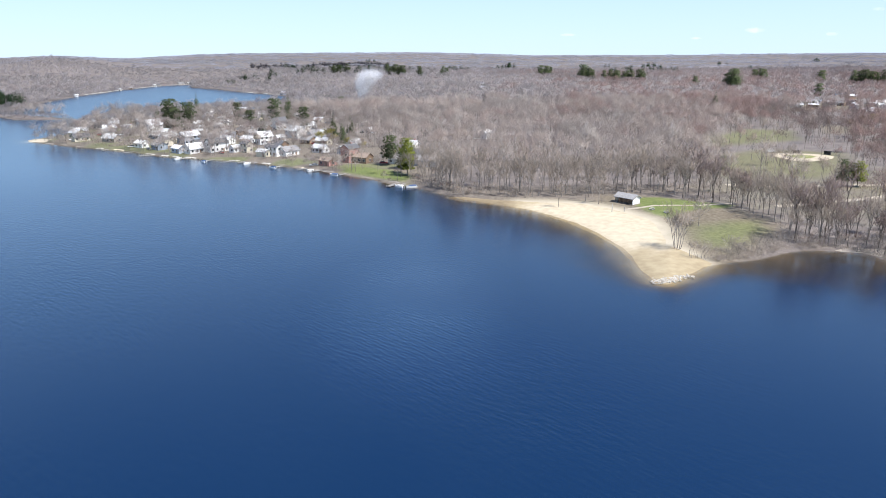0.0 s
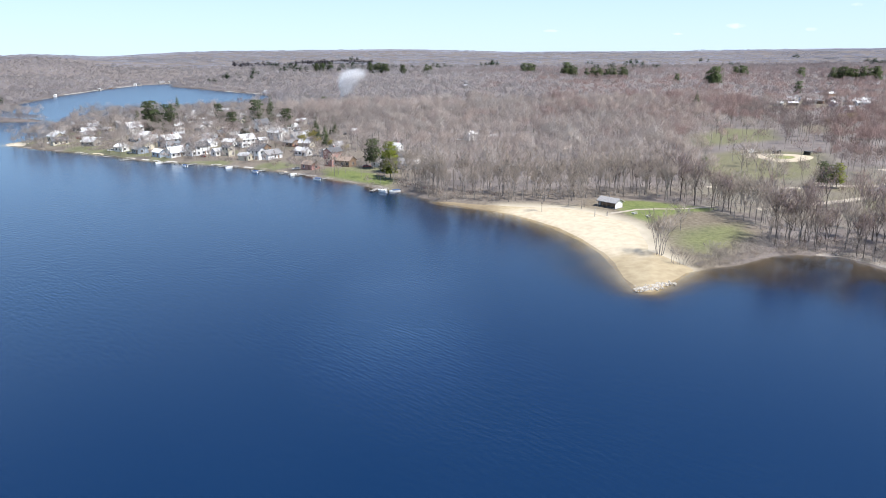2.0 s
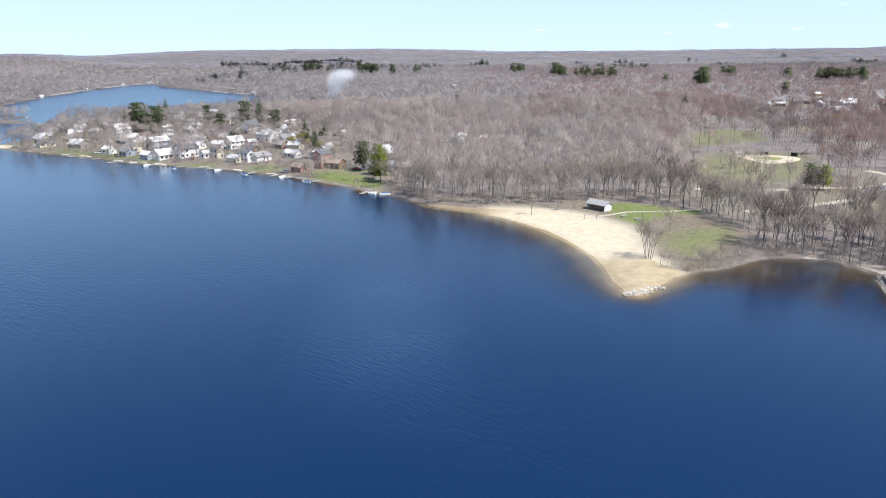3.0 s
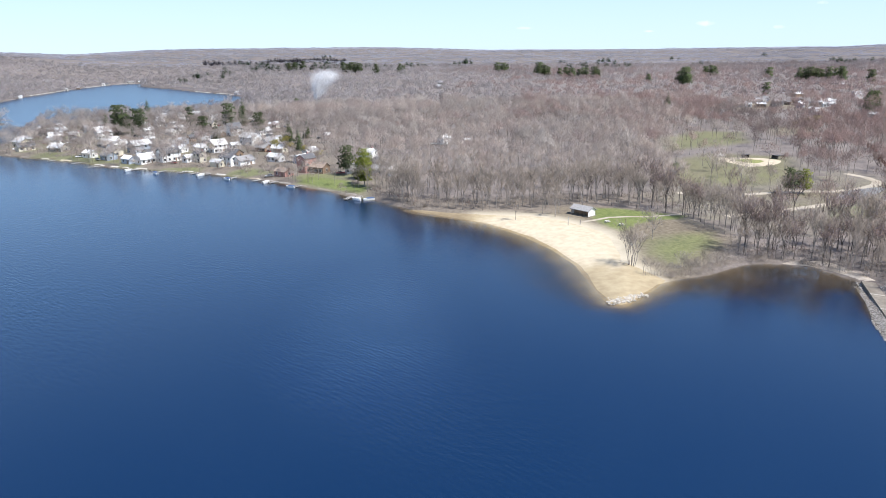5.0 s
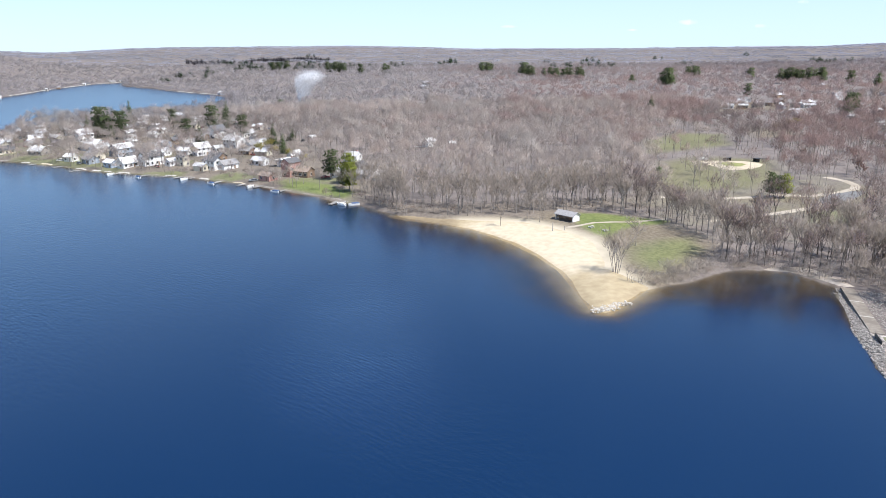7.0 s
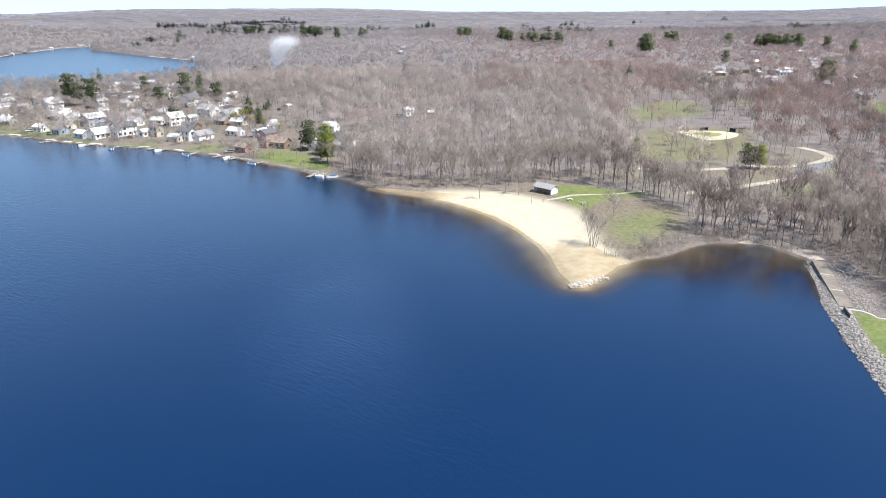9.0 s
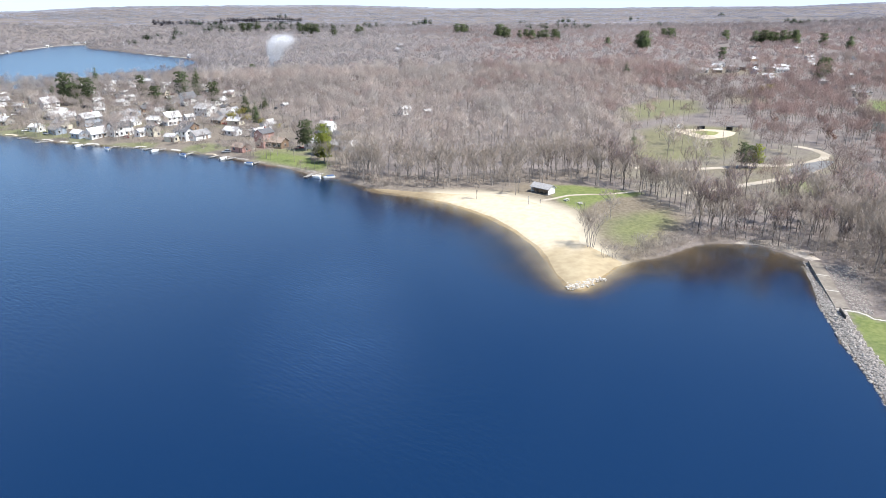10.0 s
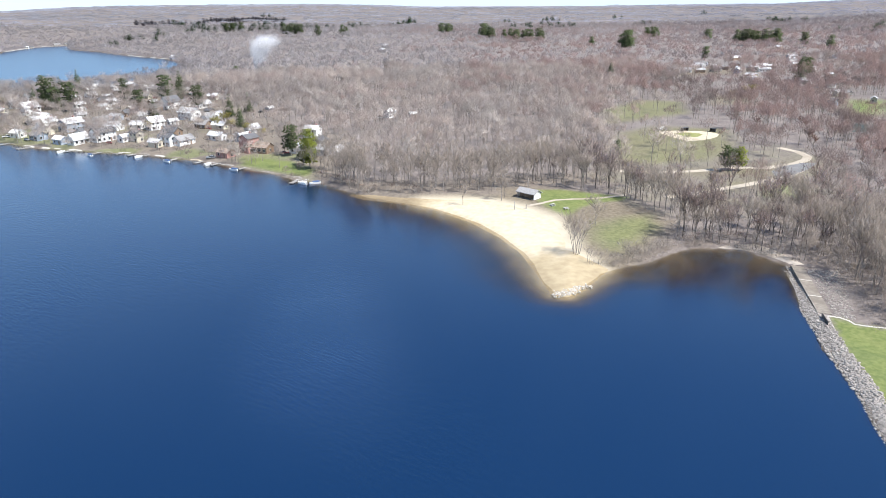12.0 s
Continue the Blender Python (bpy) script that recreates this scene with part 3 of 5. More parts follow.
def sheet(name, pg, step, lift, mat, label, category, kind="structure", tone=None):
    """A cover that follows the ground inside an outline."""
    lo, hi = pg.min(0) - step, pg.max(0) + step
    xs, ys = np.arange(lo[0], hi[0] + step, step), np.arange(lo[1], hi[1] + step, step)
    X, Y = np.meshgrid(xs, ys)
    X, Y = X.ravel(), Y.ravel()
    s = sdist(X, Y, pg)
    e = 0.05
    for _ in range(2):
        near = np.abs(s) < step * 0.75
        nxg = (sdist(X + e, Y, pg) - sdist(X - e, Y, pg)) / (2 * e)
        nyg = (sdist(X, Y + e, pg) - sdist(X, Y - e, pg)) / (2 * e)
        X, Y = np.where(near, X - s * nxg, X), np.where(near, Y - s * nyg, Y)
        s = sdist(X, Y, pg)
    f = grid_faces(len(xs), len(ys))
    f = f[(s[f] < 0.1).all(1)]
    ex, ey = X[f], Y[f]
    area = 0.5 * ((ex[:, 2] - ex[:, 0]) * (ey[:, 3] - ey[:, 1]) - (ex[:, 3] - ex[:, 1]) * (ey[:, 2] - ey[:, 0]))
    f = f[area > 0.04 * step * step]
    used, inv = np.unique(f, return_inverse=True)
    v = np.stack([X[used], Y[used], height(X[used], Y[used]) + 0.02 + (lift - 0.02) * smooth(-s[used], 0, 2.2 if lift < 0.14 else 0.01)], 1)
    me = tri_mesh(name, v, inv.reshape(f.shape), mat, {"tone": tone(X[used], Y[used])} if tone else None)
    me.polygons.foreach_set("use_smooth", np.ones(len(me.polygons), bool))
    return tagged(new(name, me), label, category, kind=kind)


def sand_tone(x, y):
    """Dry pale sand high on the beach, coarser and tanner at the tip, damp and brown to the west and at the water's edge."""
    core = smooth(sdist(x, y, BEACH) + 5 * (vnoise(x, y, 5, 71) - 0.5), -4, 7)
    west = smooth(sdist(x, y, BEACH_WEST), 4, -2)
    wet = smooth(shore(x, y), 2.2, 0.6)
    return np.clip(0.5 * core + 0.4 * west + 0.12 * wet + 0.12 * (vnoise(x, y, 3, 72) - 0.5), 0, 1)


SANDS = mottled("shore_sand", (0.53, 0.45, 0.32), (0.63, 0.55, 0.40), 2.2, 0.95, 0.05)
sn, sl = SANDS.node_tree.nodes, SANDS.node_tree.links
sr, sa, sm = sn.new("ShaderNodeValToRGB"), sn.new("ShaderNodeAttribute"), sn.new("ShaderNodeMix")
sa.attribute_name, sm.data_type, sm.blend_type = "tone", "RGBA", "MULTIPLY"
sm.inputs["Factor"].default_value = 1
for p_, c_ in zip((0, 1), ((1, 1, 1, 1), (0.40, 0.36, 0.30, 1))):
    sr.color_ramp.elements[p_].color = c_
mid_ = sr.color_ramp.elements.new(0.5)
mid_.color = (0.70, 0.66, 0.57, 1)
old = sn["Principled BSDF"].inputs["Base Color"].links[0].from_socket
sl.new(sa.outputs["Fac"], sr.inputs["Fac"])
sl.new(old, sm.inputs["A"])
sl.new(sr.outputs["Color"], sm.inputs["B"])
sl.new(sm.outputs["Result"], sn["Principled BSDF"].inputs["Base Color"])
sheet("beach", BEACH, 1.5, 0.08, SANDS, "pale tan sand beach curving along the lake", "beach", tone=sand_tone)
sheet("beach_tip", BEACH_TIP, 1.2, 0.13, SANDS, "coarse tan sand at the tip of the beach", "beach", tone=sand_tone)
sheet("beach_west", BEACH_WEST, 1.2, 0.10, SANDS, "narrow strip of damp brown sand below the woods", "beach", tone=sand_tone)


def ribbon_poly(pts, width):
    p = np.asarray(pts, float)
    t = np.gradient(p, axis=0)
    t /= np.linalg.norm(t, axis=1)[:, None]
    nrm = np.stack([-t[:, 1], t[:, 0]], 1) * width / 2
    return np.concatenate([p + nrm, (p - nrm)[::-1]])


# ---------------------------------------------------------------- trees
def tube(p0, p1, r0, r1, sides):
    p0, p1 = Vector(p0), Vector(p1)
    q = (p1 - p0).to_track_quat("Z", "Y")
    vs = []
    for p, r in ((p0, r0), (p1, r1)):
        for k in range(sides):
            a = 2 * math.pi * k / sides
            vs.append(p + q @ Vector((r * math.cos(a), r * math.sin(a), 0)))
    fs = []
    for k in range(sides):
        j = (k + 1) % sides
        fs += [(k, j, sides + j), (k, sides + j, sides + k)]
    return vs, fs


def bare_tree(rng, h, spreadk=1.0, twigs=5, limbs=(4, 4, 4), sides=(5, 3, 3), stems=1, twig_w=0.05, fork=0.32):
    """Wood (trunk and limbs) and twigs of a leafless tree: points, triangles and, for the twigs, the way each one faces."""
    wood, tw = ([], []), ([], [], [])
    heart = Vector((0, 0, h * 0.5))

    def add(dst, vs, fs):
        o = len(dst[0])
        dst[0].extend(vs)
        dst[1].extend([tuple(i + o for i in f) for f in fs])

    def grow(p, way, length, r, level):
        bend = Vector((rng.uniform(-1, 1), rng.uniform(-1, 1), 0.4)) * 0.12
        mid = p + way * length * 0.5
        tip = mid + (way + bend).normalized() * length * 0.5
        s = sides[min(level, len(sides) - 1)]
        if level < 2:
            add(wood, *tube(p, mid, r, r * 0.8, s))
            add(wood, *tube(mid, tip, r * 0.8, r * 0.5, s))
        elif level == 2:
            add(wood, *tube(p, tip, r, r * 0.4, 3))
        else:
            side = way.cross(Vector((rng.uniform(-1, 1), rng.uniform(-1, 1), 0.2))).normalized() * max(r, 0.03)
            add(wood, [p - side, p + side, tip], [(0, 1, 2)])
        if level < len(limbs):
            n = limbs[level]
            turn = rng.uniform(0, 6.28)
            for k in range(n):
                f = (rng.uniform(0.7, 1.0) if level == 0 else rng.uniform(0.35, 1.0))
                base = p.lerp(mid, f * 2) if f < 0.5 else mid.lerp(tip, f * 2 - 1)
                a = turn + 6.28 * k / n + rng.uniform(-0.4, 0.4)
                out = Vector((math.cos(a), math.sin(a), 0)) * (0.42 if level == 0 else 0.62) * spreadk
                w = (way * 0.8 + out + Vector((0, 0, 0.42))).normalized()
                k2 = (h * 0.4 if level == 0 else length * 0.62)
                grow(base, w, k2 * rng.uniform(0.8, 1.15), r * (0.5 if level == 0 else 0.4), level + 1)
        if level >= 2:
            for k in range(twigs):
                b = p.lerp(tip, rng.uniform(0.2, 1.0))
                w = (way + Vector((rng.uniform(-1, 1), rng.uniform(-1, 1), rng.uniform(-0.1, 0.9))) * 0.8).normalized()
                ln = rng.uniform(0.06, 0.12) * h
                side = w.cross(Vector((rng.uniform(-1, 1), rng.uniform(-1, 1), rng.uniform(-1, 1)))).normalized() * twig_w
                add(tw, [b - side, b + side, b + w * ln], [(0, 1, 2)])
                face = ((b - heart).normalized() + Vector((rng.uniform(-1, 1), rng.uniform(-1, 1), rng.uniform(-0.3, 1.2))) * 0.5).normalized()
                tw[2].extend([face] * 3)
    for s in range(stems):
        a = 6.28 * s / stems + rng.uniform(-0.4, 0.4)
        lean = Vector((math.cos(a), math.sin(a), 0)) * (rng.uniform(0.06, 0.24) if stems > 1 else rng.uniform(0, 0.06))
        off = lean * (4.0 if stems > 1 else 0.9)
        grow(Vector((off.x, off.y, -0.3)), (Vector((0, 0, 1)) + lean).normalized(), h * (fork + 0.08 * rng.random()), h * (0.013 if stems == 1 else 0.009), 0)
    return wood, tw


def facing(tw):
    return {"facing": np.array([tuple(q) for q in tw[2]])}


def tree_kind(wood, tw, mat, bark=None):
    """Trunk and crown meshes of one kind of tree."""
    return tri_mesh("trunk", wood[0], wood[1], bark or BARK), tri_mesh("crown", tw[0], tw[1], mat, facing(tw))


def simple_tree(rng, h, wide, twigs, twig_w, clumps=5, long=0.11, low=0.66, trunk=True):
    """A cheaper leafless tree for the woods: trunk, limbs, and sprays of fine twigs in rounded clumps.
    Points, triangles, the way each point faces, and which points are bark."""
    vs, fs, ns, bark = [], [], [], []

    def rand():
        return Vector((rng.uniform(-1, 1), rng.uniform(-1, 1), rng.uniform(-1, 1)))

    def add(v, f, nn, k):
        o = len(vs)
        vs.extend([tuple(p) for p in v])
        fs.extend([tuple(i + o for i in t) for t in f])
        ns.extend([tuple(q) for q in nn])
        bark.extend([k] * len(v))
    v, f = tube((0, 0, -0.5), (0, 0, h * 0.55), h * 0.012, h * 0.007, 3)
    if trunk:
        add(v, f, [Vector((p[0], p[1], 0.001)).normalized() for p in v], 1)
    heart = Vector((0, 0, h * (low - 0.16)))
    for c in range(clumps):
        a = 6.28 * c / clumps + rng.uniform(-0.5, 0.5)
        rr = rng.uniform(0.3, 0.62) * wide if c else 0.1 * wide
        mid = Vector((math.cos(a) * rr, math.sin(a) * rr, h * (low + rng.uniform(-0.12, 0.12)) if c else h * (low + 0.17)))
        size = Vector((wide * 0.5, wide * 0.5, h * 0.17)) * rng.uniform(0.8, 1.2)
        b = Vector((0, 0, h * rng.uniform(0.28, 0.5)))
        sd = (mid - b).cross(Vector((0.3, 1, 0))).normalized() * h * 0.006
        if trunk:
            add([b - sd, b + sd, mid + Vector((0, 0, h * 0.06))], [(0, 1, 2)], [(0.5, -0.6, 0.6)] * 3, 1)
        for k in range(twigs // clumps):
            way = rand().normalized()
            u = rng.random() ** 0.3
            way.z = way.z if way.z > -0.4 else -way.z
            p = mid + Vector((way.x * size.x, way.y * size.y, way.z * size.z)) * u
            w = (way * 0.75 + Vector((0, 0, 0.45)) + rand() * 0.6).normalized()
            sd = w.cross(rand()).normalized() * twig_w * rng.uniform(0.7, 1.3)
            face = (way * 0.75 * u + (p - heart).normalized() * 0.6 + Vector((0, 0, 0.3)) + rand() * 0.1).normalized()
            ln = h * long * rng.uniform(0.7, 1.3)
            add([p - sd - w * ln * 0.4, p + sd - w * ln * 0.4, p + w * ln * 0.6], [(0, 1, 2)], [face] * 3, 0)
    return np.array(vs), np.array(fs), np.array(ns), np.array(bark)


def scatter(x0, x1, y0, y1, gap, seed):
    """Jittered points over an area."""
    g = np.random.default_rng(seed)
    X, Y = np.meshgrid(np.arange(x0, x1, gap), np.arange(y0, y1, gap))
    X, Y = X.ravel() + g.uniform(-0.5, 0.5, X.size) * gap, Y.ravel() + g.uniform(-0.5, 0.5, X.size) * gap
    return X, Y, g


OPEN_LAND = [(PARK, 1.0), (LOT, 3.0), (GREEN_C, 1.0), (DAM_TOP, 2.0), (FIELD_C, 3.0), (FIELD_D, 2.0), (COURT, 3.0)]


def wooded(X, Y, g):
    """Which points carry a tree."""
    ok = shore(X, Y) > 2.0
    for pg, m in OPEN_LAND:
        ok &= sdist(X, Y, pg) > m
    ok &= (sdist(X, Y, VILLAGE) > 0) | (g.random(X.size) < 0.8 - 0.35 * smooth(X, -150, -120))
    ok &= (sdist(X, Y, FIELD_B) > 2) | (g.random(X.size) < 0.3 * smooth(Y, 500, 470))
    ok &= (sdist(X, Y, FIELD_A) > 2) | (g.random(X.size) < 0.3 * smooth(Y, 385, 345)) | (g.random(X.size) < 0.45 * smooth(Y, 358, 344))
    ok &= (sdist(X, Y, SPARSE) > 0) | (g.random(X.size) < 0.5)
    ok &= (vnoise(X, Y, 19, 41) + 0.25 * g.random(X.size) > 0.36) | (sdist(X, Y, VILLAGE) < 0)
    for pg, share in THINNED:
        ok &= (sdist(X, Y, pg) > 0) | (g.random(X.size) < share)
    ok &= (sdist(X, Y, TOWN) > 0) | (g.random(X.size) < 0.3)
    return ok


def in_view(X, Y, lo=-37, hi=46):
    az = np.degrees(np.arctan2(X, Y - 10))
    return (az > lo) & (az < hi)


def plant(name, templates, X, Y, g, mat, label, hmin=0.75, hmax=1.2):
    """Many far trees in one mesh."""
    Z = height(X, Y)
    rot, sc, which = g.uniform(0, 6.28, X.size), g.uniform(hmin, hmax, X.size), g.integers(0, len(templates), X.size)
    clump = vnoise(X, Y, 13, 12)
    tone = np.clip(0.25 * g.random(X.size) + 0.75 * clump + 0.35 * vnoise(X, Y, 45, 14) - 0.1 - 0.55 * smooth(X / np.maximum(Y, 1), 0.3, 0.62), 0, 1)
    tone = np.clip(tone - 0.22 * smooth(sdist(X, Y, VILLAGE), 10, -10), 0.05, 1)
    # shadow patch on the far left hill, put into the trees' tone
    tone -= 0.5 * np.exp(-((X + 930) / 75) ** 2 - ((Y - 1880) / 95) ** 2) * vnoise(X, Y, 60, 18)
    tone = np.clip(tone - 0.35 * smooth(np.hypot((X - 335) / 1.2, (Y - 450) * 0.6), 120, 50), 0, 1)
    sc = sc * (0.62 + 0.7 * clump)
    maple = 0.9 * smooth(0.7 * vnoise(X, Y, 34, 16) + 0.4 * vnoise(X, Y, 11, 17) + 0.15 * g.random(X.size) + 0.5 * smooth(X, -40, 330), 0.75, 1.3) * smooth(np.hypot(X, Y), 2600, 900)
    V, F, N, A, o = [], [], [], [], 0
    for k, (tv, tf, *more) in enumerate(templates):
        i = np.nonzero(which == k)[0]
        c, s = np.cos(rot[i])[:, None], np.sin(rot[i])[:, None]

        def turned(q):
            return np.stack([q[None, :, 0] * c - q[None, :, 1] * s, q[None, :, 0] * s + q[None, :, 1] * c, np.repeat(q[None, :, 2], len(i), 0)], -1)
        v = turned(tv) * sc[i][:, None, None]
        v += np.stack([X[i], Y[i], Z[i]], -1)[:, None, :]
        V.append(v.reshape(-1, 3))
        F.append((tf[None] + (np.arange(len(i)) * len(tv))[:, None, None] + o).reshape(-1, 3))
        n = len(tv)
        if more:
            N.append(turned(more[0]).reshape(-1, 3))
        bark = np.tile(more[1], len(i)) if more else np.zeros(n * len(i))
        A.append(np.stack([np.repeat(tone[i], n), np.repeat(maple[i], n), bark]))
        o += len(i) * n
    A = np.concatenate(A, 1)
    attrs = {"tint": A[0], "maple": A[1], "bark": A[2]}
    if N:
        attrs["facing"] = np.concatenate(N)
    me = tri_mesh(name, np.concatenate(V), np.concatenate(F), mat, attrs)
    return tagged(new(name, me), label, "woodland", kind="stuff")


rng = random.Random(4)
# front rows: trees of their own
KINDS, DUSKY = [], []
for k in range(7):
    wood, tw = bare_tree(rng, 15.5, 0.95 if k < 5 else 0.7, twigs=11, twig_w=0.065, fork=0.42 if k % 2 else 0.34)
    KINDS.append(tree_kind(wood, tw, TWIG))
    DUSKY.append(tree_kind(wood, tw, MAUVE, DARK_BARK))


def tree_thing(kind, x, y, size, turn, label, name="bare_tree", group="bare trees on the shore", lean=0):
    ob = new(name)
    ob.matrix_world = pose(x, y, float(height(x, y)), lean, 0, turn) @ Matrix.Scale(size, 4)
    part("trunk", kind[0], None, ob)
    part("crown", kind[1], None, ob)
    return tagged(ob, label, "tree", group)


FRONT = poly("8,302 37,293 66,292 86,295 100,286 110,272 116,256 118,240 110,228 103,219 110,217 120,218 128,212 133,202 141,190 137,165 136,150 178,150 180,185 "
             "172,215 165,245 150,262 130,268 122,300 120,312 90,312 40,308 6,325 0,322")
X, Y, g = scatter(-10, 185, 145, 330, 4.8, 21)
ok = wooded(X, Y, g) & (sdist(X, Y, FRONT) < 0)
NX, NY = X[ok], Y[ok]
for x, y in zip(NX, NY):
    dusky = rng.random() < 0.05 + 0.6 * float(smooth(x, 70, 125)) * float(smooth(y, 188, 212))
    tree_thing((DUSKY if dusky else KINDS)[rng.randrange(7)], x, y, rng.uniform(0.65, 1.2), rng.uniform(0, 360),
               "tall leafless mauve-brown deciduous tree in bud on the bank" if dusky else "tall leafless grey-brown deciduous tree on the wooded bank")

BRUSH = [simple_tree(rng, 4.5, 2.4, 60, 0.075, 4, 0.2, 0.5) for k in range(5)]
X, Y, g = scatter(-30, 190, 145, 335, 4.0, 25)
ok = (shore(X, Y) > 1.0) & (sdist(X, Y, FRONT) < 3) & (sdist(X, Y, PARK) > 0.5) & (sdist(X, Y, DAM_TOP) > 1) & (vnoise(X, Y, 14, 26) > 0.42) & (sdist(X, Y, BEACH) > 1)
plant("underbrush", BRUSH, X[ok], Y[ok], g, TWIG, "tangled leafless underbrush beneath the bank trees", 0.5, 1.2)
X, Y, g = scatter(122, 175, 146, 206, 2.7, 27)
ok = (sdist(X, Y, DAM_TOP) > 0.5) & (shore(X, Y) > 6) & (vnoise(X, Y, 9, 28) > 0.3) & (X > 123.5 + (Y - 150) * 0.2)
THIN = [simple_tree(rng, 9.0, 1.9, 80, 0.075, 4, 0.18, 0.55) for k in range(5)]
plant("thicket", THIN, X[ok], Y[ok], g, TWIG, "pale leafless thicket below the dam", 0.5, 1.15)
MID = [simple_tree(rng, 14.5, 4.2 + 0.22 * k, 165 + 6 * k, 0.075, 5 + k % 4, 0.17, 0.62) for k in range(8)]
FAR = [simple_tree(rng, 13, 7.2, 44, 0.36, 4, 0.24, 0.54, False) for k in range(8)]


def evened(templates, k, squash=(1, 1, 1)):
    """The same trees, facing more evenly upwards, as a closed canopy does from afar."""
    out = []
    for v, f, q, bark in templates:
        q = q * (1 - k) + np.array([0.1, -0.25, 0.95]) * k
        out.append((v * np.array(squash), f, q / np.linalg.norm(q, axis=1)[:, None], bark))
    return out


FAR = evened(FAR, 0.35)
X, Y, g = scatter(-420, 620, 180, 760, 7.0, 22)
vil = sdist(X, Y, VILLAGE) < 4
ok = wooded(X, Y, g) & in_view(X, Y) & (sdist(X, Y, FRONT) > 0)
few = ok & vil
GARDEN = [simple_tree(rng, 12.5, 4.4, 170, 0.08, 5, 0.17, 0.6) for k in range(6)]
X2, Y2, g2 = scatter(-300, -6, 330, 560, 7.5, 92)
D2 = shore(X2, Y2)
ok2 = (sdist(X2, Y2, VILLAGE) < 8) & (D2 > 1.5) & (D2 < 17) & (g2.random(X2.size) < 0.75) & (sdist(X2, Y2, poly("-13,337 -28,351 -46,369 -40,379 -22,369 -9,347")) > 1)
plant("bank_trees", [simple_tree(rng, 12.0, 4.6, 210, 0.085, 6, 0.16, 0.42) for k in range(4)], X2[ok2], Y2[ok2], g2, WOOD_MID, "leafless trees on the village bank before the houses", 0.35, 0.85)
plant("village_trees", GARDEN, X[few], Y[few], g, WOOD_MID, "leafless garden trees among the lakeside houses", 0.6, 1.25)
ok &= ~vil
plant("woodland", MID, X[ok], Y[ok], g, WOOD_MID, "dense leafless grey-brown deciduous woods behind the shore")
X, Y, g = scatter(-1300, 1700, 760, 2000, 13.5, 23)
ok = wooded(X, Y, g) & in_view(X, Y)
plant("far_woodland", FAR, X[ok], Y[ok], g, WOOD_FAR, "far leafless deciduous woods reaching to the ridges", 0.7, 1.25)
X, Y, g = scatter(-3000, 3800, 2000, 4500, 54, 24)
ok = wooded(X, Y, g) & in_view(X, Y)
plant("ridge_woodland", evened(FAR[:4], 0.6, (5.0, 5.0, 0.75)), X[ok], Y[ok], g, WOOD_RIDGE, "leafless woods on the distant ridges, haze put into their colour", 0.7, 1.2)


# farthest ridges, distance haze put into their blue-grey colour
az_ = np.radians(np.arange(-50, 56, 0.5))
rise_ = np.interp(np.degrees(az_), RIDGE[:, 0], RIDGE[:, 1]) + 11 + 7 * vnoise(az_ * 400, az_ * 0, 30, 61) + 3 * vnoise(az_ * 400, az_ * 0, 5, 62)
V = np.concatenate([np.stack([np.sin(az_) * r, np.cos(az_) * r, z], 1) for r, z in ((4540, rise_ * 0 + 20), (4600, rise_ * 0.92), (4680, rise_), (4760, rise_ * 0 + 20))])
n = len(az_)
F = np.concatenate([np.stack([np.arange(n - 1) + k * n, np.arange(1, n) + k * n, np.arange(1, n) + (k + 1) * n, np.arange(n - 1) + (k + 1) * n], 1) for k in range(3)])
tagged(new("backdrop", tri_mesh("backdrop", V, F[:, ::-1], mottled("hazed_ridge", (0.24, 0.255, 0.30), (0.32, 0.33, 0.37), 90, 1.0))), "blue-grey wooded ridges on the horizon", "hills", kind="structure")

# ---------------------------------------------------------------- simple solids
def box_bm(bm, x0, x1, y0, y1, z0, z1, bevel=0.0):
    r = bmesh.ops.create_cube(bm, size=1.0)
    for v in r["verts"]:
        v.co = Vector((x0 + (v.co.x + 0.5) * (x1 - x0), y0 + (v.co.y + 0.5) * (y1 - y0), z0 + (v.co.z + 0.5) * (z1 - z0)))
    if bevel:
        bmesh.ops.bevel(bm, geom=list({e for v in r["verts"] for e in v.link_edges}), offset=bevel, segments=1, affect="EDGES")


def box(name, x0, x1, y0, y1, z0, z1, bevel=0.0):
    bm = bmesh.new()
    box_bm(bm, x0, x1, y0, y1, z0, z1, bevel)
    me = bpy.data.meshes.new(name)
    bm.to_mesh(me)
    bm.free()
    return me


def gable_walls(w, d, h, rise, base=-1.0):
    """Four walls and two gables, ridge along x."""
    v = [(-w / 2, -d / 2, base), (w / 2, -d / 2, base), (w / 2, d / 2, base), (-w / 2, d / 2, base),
         (-w / 2, -d / 2, h), (w / 2, -d / 2, h), (w / 2, d / 2, h), (-w / 2, d / 2, h), (-w / 2, 0, h + rise), (w / 2, 0, h + rise)]
    f = [(0, 1, 5, 4), (2, 3, 7, 6), (1, 2, 6, 9, 5), (3, 0, 4, 8, 7), (3, 2, 1, 0)]
    me = bpy.data.meshes.new("wall")
    me.from_pydata(v, [], f)
    return me


